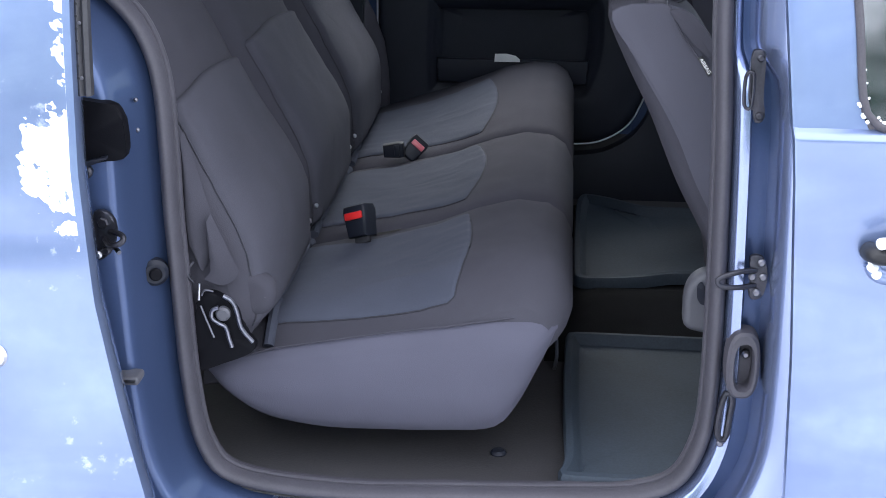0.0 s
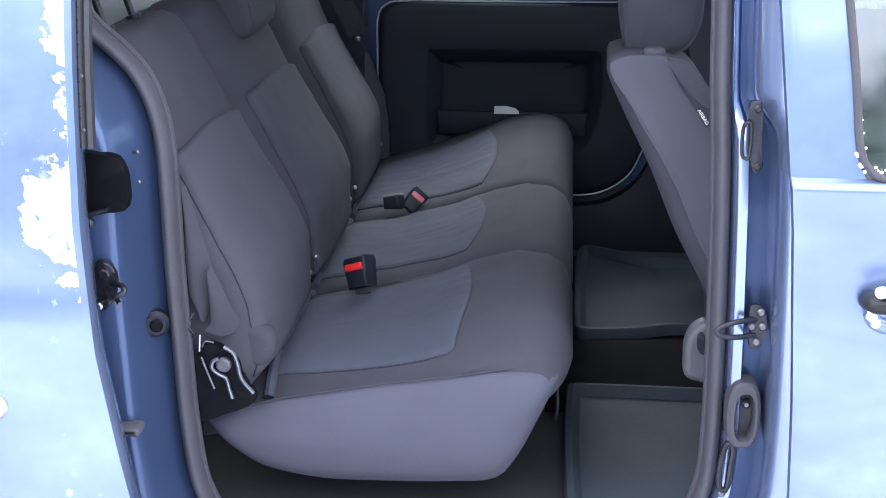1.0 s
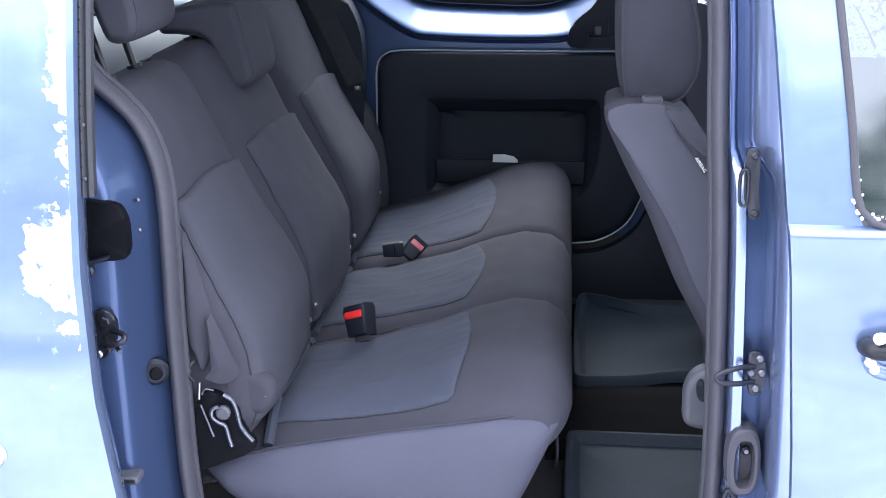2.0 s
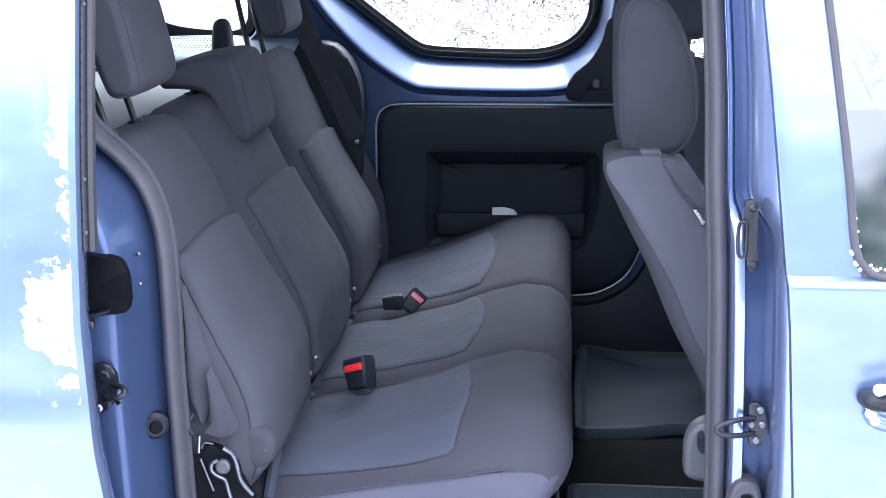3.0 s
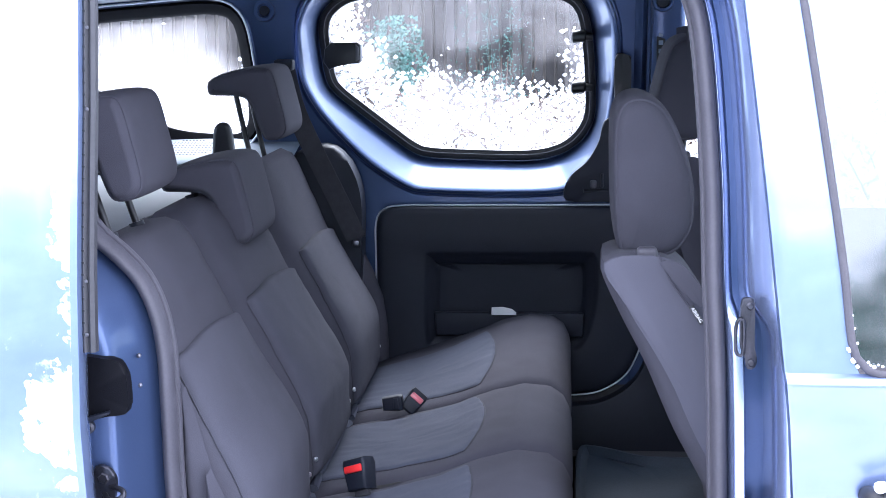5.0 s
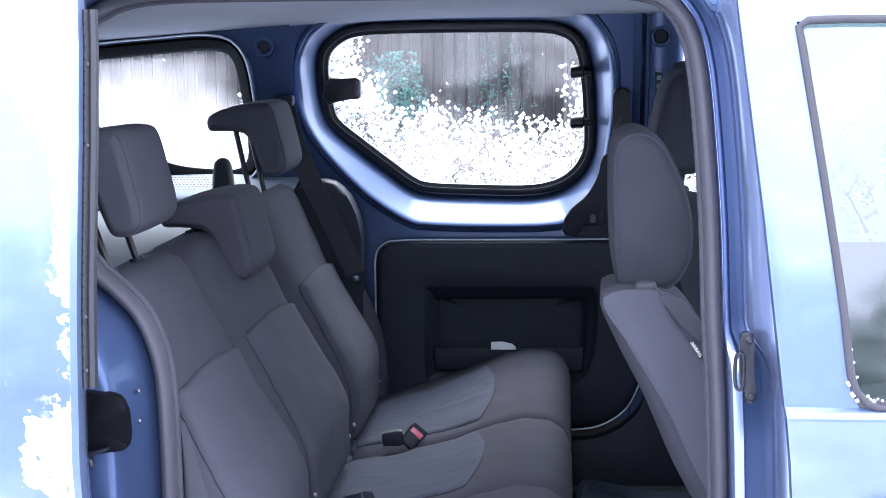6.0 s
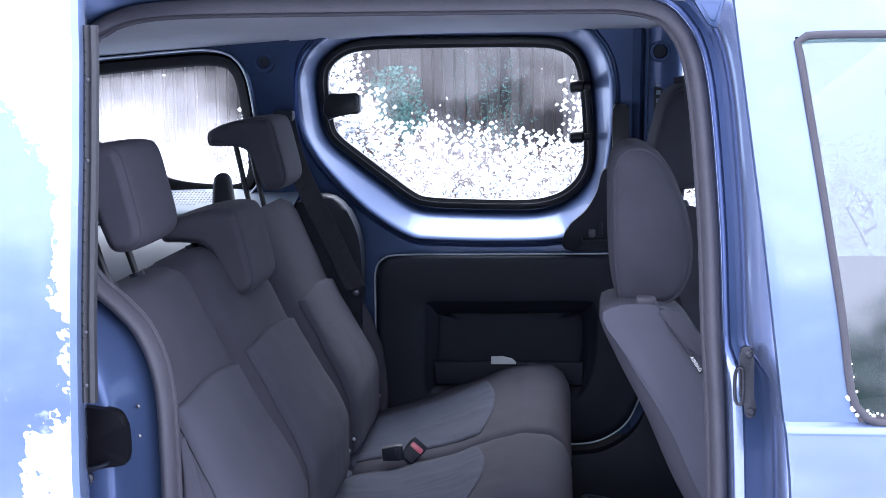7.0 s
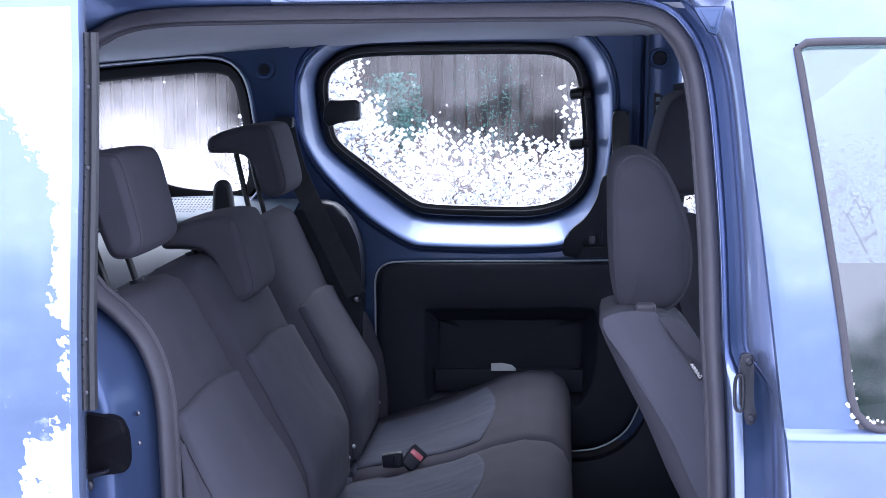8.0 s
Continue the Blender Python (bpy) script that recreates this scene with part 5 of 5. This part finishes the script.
wob.matrix_basis = Matrix.Translation((.1938, .1668, 1.1855)) @ Matrix.Rotation(radians(56), 4, "Y") @ Matrix.Rotation(radians(90), 4, "X")
part("side_cover", slab([(p[0], .1695, p[1]) for p in smooth2([(.140, 1.262), (.160, 1.264), (.180, 1.250), (.199, 1.226), (.205, 1.197), (.188, 1.206), (.168, 1.226), (.152, 1.246)], 40)], (0, -.004, 0), .002), FABRIC, passenger, "darker fabric corner of the seat side")
part("cover_seam", tube(curve([(.139, .176, 1.272), (.156, .172, 1.235), (.174, .172, 1.21), (.186, .172, 1.194)], 16, False), .0014, 6), FABRIC, passenger)

paper = tagged(part("paper_note", slab([(-.162, 1.420, 0.916), (-.161, 1.420, 0.934), (-.135, 1.420, 0.935), (-.113, 1.420, 0.930), (-.104, 1.420, 0.922), (-.104, 1.420, 0.916)], (0, -.002, 0), .0005), PAPER), "white slip of paper tucked in the door pocket", "paper")
shelf = tagged(part("parcel_shelf", block((-1.62, .10, 1.235), (-.735, 1.278, 1.258), .006), SHELF), "pale grey parcel shelf behind the bench", "shelf")


# crumbs of snow caught on the front window's lower frame
CRUMBS = ((.363, 1.185, .006), (.369, 1.178, .005), (.377, 1.180, .004), (.388, 1.177, .004), (.399, 1.178, .003), (.358, 1.196, .003), (.357, 1.199, .004), (.366, 1.190, .004), (.372, 1.183, .004),
          (.381, 1.183, .003), (.368, 1.206, .003), (.364, 1.224, .0025), (.362, 1.240, .002), (.384, 1.179, .003), (.393, 1.180, .0025))
for k, (x, z, q) in enumerate((x, z, q * .62) for x, z, q in CRUMBS):
    lump = bmesh.new()
    bmesh.ops.create_icosphere(lump, subdivisions=2, radius=q)
    for v in lump.verts:
        v.co *= 1 + .6 * noise.noise(v.co * 260 + Vector((k, 0, 0)))
        v.co.y *= .6
        v.co += Vector((x, fd_y(1.20) - .004 + near_in(z) - near_in(1.2), z))
    tagged(part("snow_crumb", lump, SNOW), "small crumb of snow on the window frame", "snow", "snow crumbs on the front window")
for k, (x, y, z, q) in enumerate(((.390, -.040, 1.040, .008), (.402, -.044, 1.044, .007), (.416, -.046, 1.045, .007), (.384, -.022, 1.012, .006), (.387, -.014, 1.000, .007), (.394, -.012, .990, .006), (.430, -.046, 1.046, .006), (.379, -.012, 1.018, .004))):
    lump = bmesh.new()
    bmesh.ops.create_icosphere(lump, subdivisions=2, radius=q)
    for v in lump.verts:
        v.co *= 1 + .35 * noise.noise(v.co * 120 + Vector((k, 7, 0)))
        v.co += Vector((x, fd_y(1.02) + y, z))
    tagged(part("snow_crumb", lump, SNOW), "small crumb of snow on the door handle", "snow", "snow crumbs on the door handle")


# ---- beyond the far windows ----
def fence():
    f = thing("wooden_fence", "weathered grey-brown board fence behind the snowy shrubs", "fence")
    shapes = {}
    for i in range(204):
        x, back = -5.2 + (i // 2) * .0625 + (i % 2) * .03125, i % 2
        if back in shapes:
            b = new("board", shapes[back])
            b.parent = f
        else:
            # pale rear boards are added to stand in for light through the gaps
            b = part("board", block((-.0235, -.009, 0), (.0235, .009, 2.3), .003, 1) if not back else block((-.020, -.009, 0), (.020, .009, 2.28), .003, 1), GAP_LIGHT_WOOD if back else FENCE, f)
            shapes[back] = b.data
        b.location = (x + random.uniform(-.002, .002), 6.4 + back * .03 + random.uniform(-.003, .003), random.uniform(-.05, .05))
    for z in (.5, 1.7):
        part("fence_rail", block((-5.3, 6.445, z), (1.24, 6.49, z + .09), .006), FENCE, f)
    return f


fence()


def shrub(name, label, x, y, r, h, n, snow, seed, mat, wide=.005):
    """A twiggy shrub: stems, and a crown of many small leaf tufts, each with its cap of snow."""
    rnd = random.Random(seed)
    s = thing(name, label, "shrub", "shrubs along the fence")
    stems = bmesh.new()
    for k in range(14):
        a, q = rnd.uniform(0, 6.28), rnd.uniform(.2, .9)
        tube(curve([(0, 0, 0), (.4 * q * r * math.cos(a), .4 * q * r * math.sin(a), h * .5), (q * r * math.cos(a), q * r * math.sin(a), h * .95)], 6, False), lambda t: (.018 if snow else .008) * (1 - .8 * t), 5, bm=stems)
    part("stems", stems, TWIG, s)
    V, F, SV, SF = [], [], [], []
    for k in range(n):
        a = rnd.uniform(0, 6.28)
        u = rnd.random() ** .5
        zz = rnd.uniform(.15, 1)
        rad = r * u * math.sqrt(max(1 - (zz - .35) ** 2 / .55, .05)) * (1 + .35 * math.sin(3 * a + seed))
        c = Vector((rad * math.cos(a), rad * math.sin(a), h * zz * (1 + .18 * math.sin(5 * a + seed))))
        for j in range(3):
            d = Vector((rnd.gauss(0, 1), rnd.gauss(0, 1), rnd.gauss(.3, .7))).normalized()
            e = d.orthogonal().normalized() * wide
            l = rnd.uniform(2.5, 5.5) * .009 if snow else rnd.uniform(1.6, 2.6) * wide
            i = len(V)
            V += [c, c + d * l * .5 + e, c + d * l, c + d * l * .5 - e]
            F.append((i, i + 1, i + 2, i + 3))
        for e in range(6 if rnd.random() < snow else 0):
            c = c + Vector((rnd.uniform(-.045, .045), rnd.uniform(-.045, .045), rnd.uniform(-.02, .03)))
            q = rnd.uniform(.0055, .0105)
            i = len(SV)
            m = 5
            ax, ay = rnd.uniform(.7, 1.5), rnd.uniform(.7, 1.5)
            SV.append(c + Vector((0, 0, q * 1.1 + .010)))
            SV += [c + Vector((q * ax * math.cos(2 * math.pi * t / m) * rnd.uniform(.7, 1.3), q * ay * math.sin(2 * math.pi * t / m) * rnd.uniform(.7, 1.3), .010 + rnd.uniform(-.5, .5) * q)) for t in range(m)]
            SV.append(c + Vector((0, 0, .008 - q * .8)))
            for t in range(m):
                u = (t + 1) % m
                SF += [(i, i + 1 + t, i + 1 + u), (i + 1 + m, i + 1 + u, i + 1 + t)]
    for nm, vs, fs, mt in (("leaves", V, F, mat), ("snow_cover", SV, SF, SNOW)):
        me = bpy.data.meshes.new(nm)
        me.from_pydata(vs, [], fs)
        me.materials.append(mt)
        if mt is SNOW:
            me.shade_smooth()
        ob = new(nm, me)
        ob.parent = s
        tagged(ob, kind="stuff")
    if snow > .5:
        heap = []
        for i in range(13):
            el = math.pi / 2 * i / 12.6
            ring = []
            for k in range(30):
                a = 2 * math.pi * k / 30
                q = .86 + .25 * noise.noise((2.2 * math.cos(a) + seed, 2.2 * math.sin(a), el * 2)) + .12 * noise.noise((6 * math.cos(a) + seed, 6 * math.sin(a), el * 6))
                ring.append(Vector((r * .97 * q * math.cos(el) * math.cos(a), r * .97 * q * math.cos(el) * math.sin(a), h * 1.0 * q * math.sin(el))))
            heap.append(ring)
        part("snow_heap", loft(heap, cap1=True), SNOW, s)
    s.location = (x, y, -.02)
    return s


def snow_mound(x, y, r, h, seed):
    """A smooth heap of fresh snow."""
    heap = []
    for i in range(30):
        el = math.pi / 2 * i / 29.4
        ring = []
        for k in range(72):
            a = 2 * math.pi * k / 72
            q = .9 + .18 * noise.noise((1.6 * math.cos(a) + seed, 1.6 * math.sin(a), el * 2)) + .05 * noise.noise((7 * math.cos(a) + seed, 7 * math.sin(a), el * 7)) + .025 * noise.noise((19 * math.cos(a) + seed, 19 * math.sin(a), el * 19))
            ring.append(Vector((x + r * q * math.cos(el) * math.cos(a), y + r * q * math.cos(el) * math.sin(a), h * q * math.sin(el) - .02)))
        heap.append(ring)
    return tagged(part("snow_mound", loft(heap, cap1=True), SNOW), "smooth mound of fresh snow before the fence", "snow mound", "snow mounds along the fence")


for k, (x, y, r, h) in enumerate(((-1.95, 4.5, 1.0, 1.33), (-3.0, 4.6, 1.1, 1.46), (-1.9, 3.7, .9, 1.15))):
    snow_mound(x, y, r, h, 50 + k)
for i, (x, y, r, h) in enumerate(((-1.10, 4.45, .42, 1.22), (-1.03, 4.4, .20, 1.50), (-.62, 4.4, .5, 1.14), (-.1, 4.3, .55, 1.08), (.30, 4.4, .24, 1.38), (.45, 4.6, .6, 1.02), (.9, 4.5, .7, 1.1), (1.6, 4.4, .8, 1.1), (-3.4, 4.6, .8, 1.2), (-.9, 3.7, .6, .75), (-.1, 3.6, .6, .7))):
    shrub("shrub", "leafy shrub loaded with fresh snow", x, y, r, h, (3800 if -2 < x < .5 else 900), .97, i, TWIG)
shrub("evergreen_shrub", "green evergreen shrub in front of the fence", -.84, 5.3, .20, 1.36, 9000, 0, 31, LEAF, .009)
shrub("evergreen_shrub", "green evergreen shrub in front of the fence", -.36, 5.9, .26, 1.46, 2600, 0, 37, LEAF, .004)


# unseen evergreens added behind the camera, to darken reflections in paint and glass
evergreen = shrub("evergreen_tree", "unseen dense dark evergreen added behind the camera for its reflection", -8.0, -7.0, .62, 1.9, 5500, 0, 41, LEAF, .020)
for i in range(1, 15):
    copy_thing(evergreen, pose(-8.0 + i * 1.15 + random.uniform(-.3, .3), -7.0 + random.uniform(-.4, .4), -.02, 0, 0, 40 * i) @ Matrix.Diagonal((1.5, 1.5, random.uniform(1.25, 1.6), 1)))
for i in range(7):
    copy_thing(evergreen, pose(-7 + i * 2.3 + random.uniform(-.5, .5), -12.5 + random.uniform(-.6, .6), -.02, 0, 0, 50 * i) @ Matrix.Diagonal((1.5, 1.5, 2.0, 1)))


def snow_bank():
    """A long heap of cleared snow beyond the end of the fence."""
    rows = []
    for i in range(30):
        x = 1.3 + 14 * i / 29
        rows.append([Vector((x, 7.0 + 3.2 * t + .3 * noise.noise((x, t, 4)), (2.0 * math.sin(math.pi * t) ** .7 if 0 < t < 1 else -.1) * (.85 + .3 * noise.noise((x * .7, t * 2, 8))) * min((x - 1.2) / .8, 1))) for t in spread(0, 1, 16)])
    return tagged(part("snow_bank", loft(rows, closed=False), SNOW), "bank of cleared white snow beside the fence", "snow bank", kind="structure")


snow_bank()
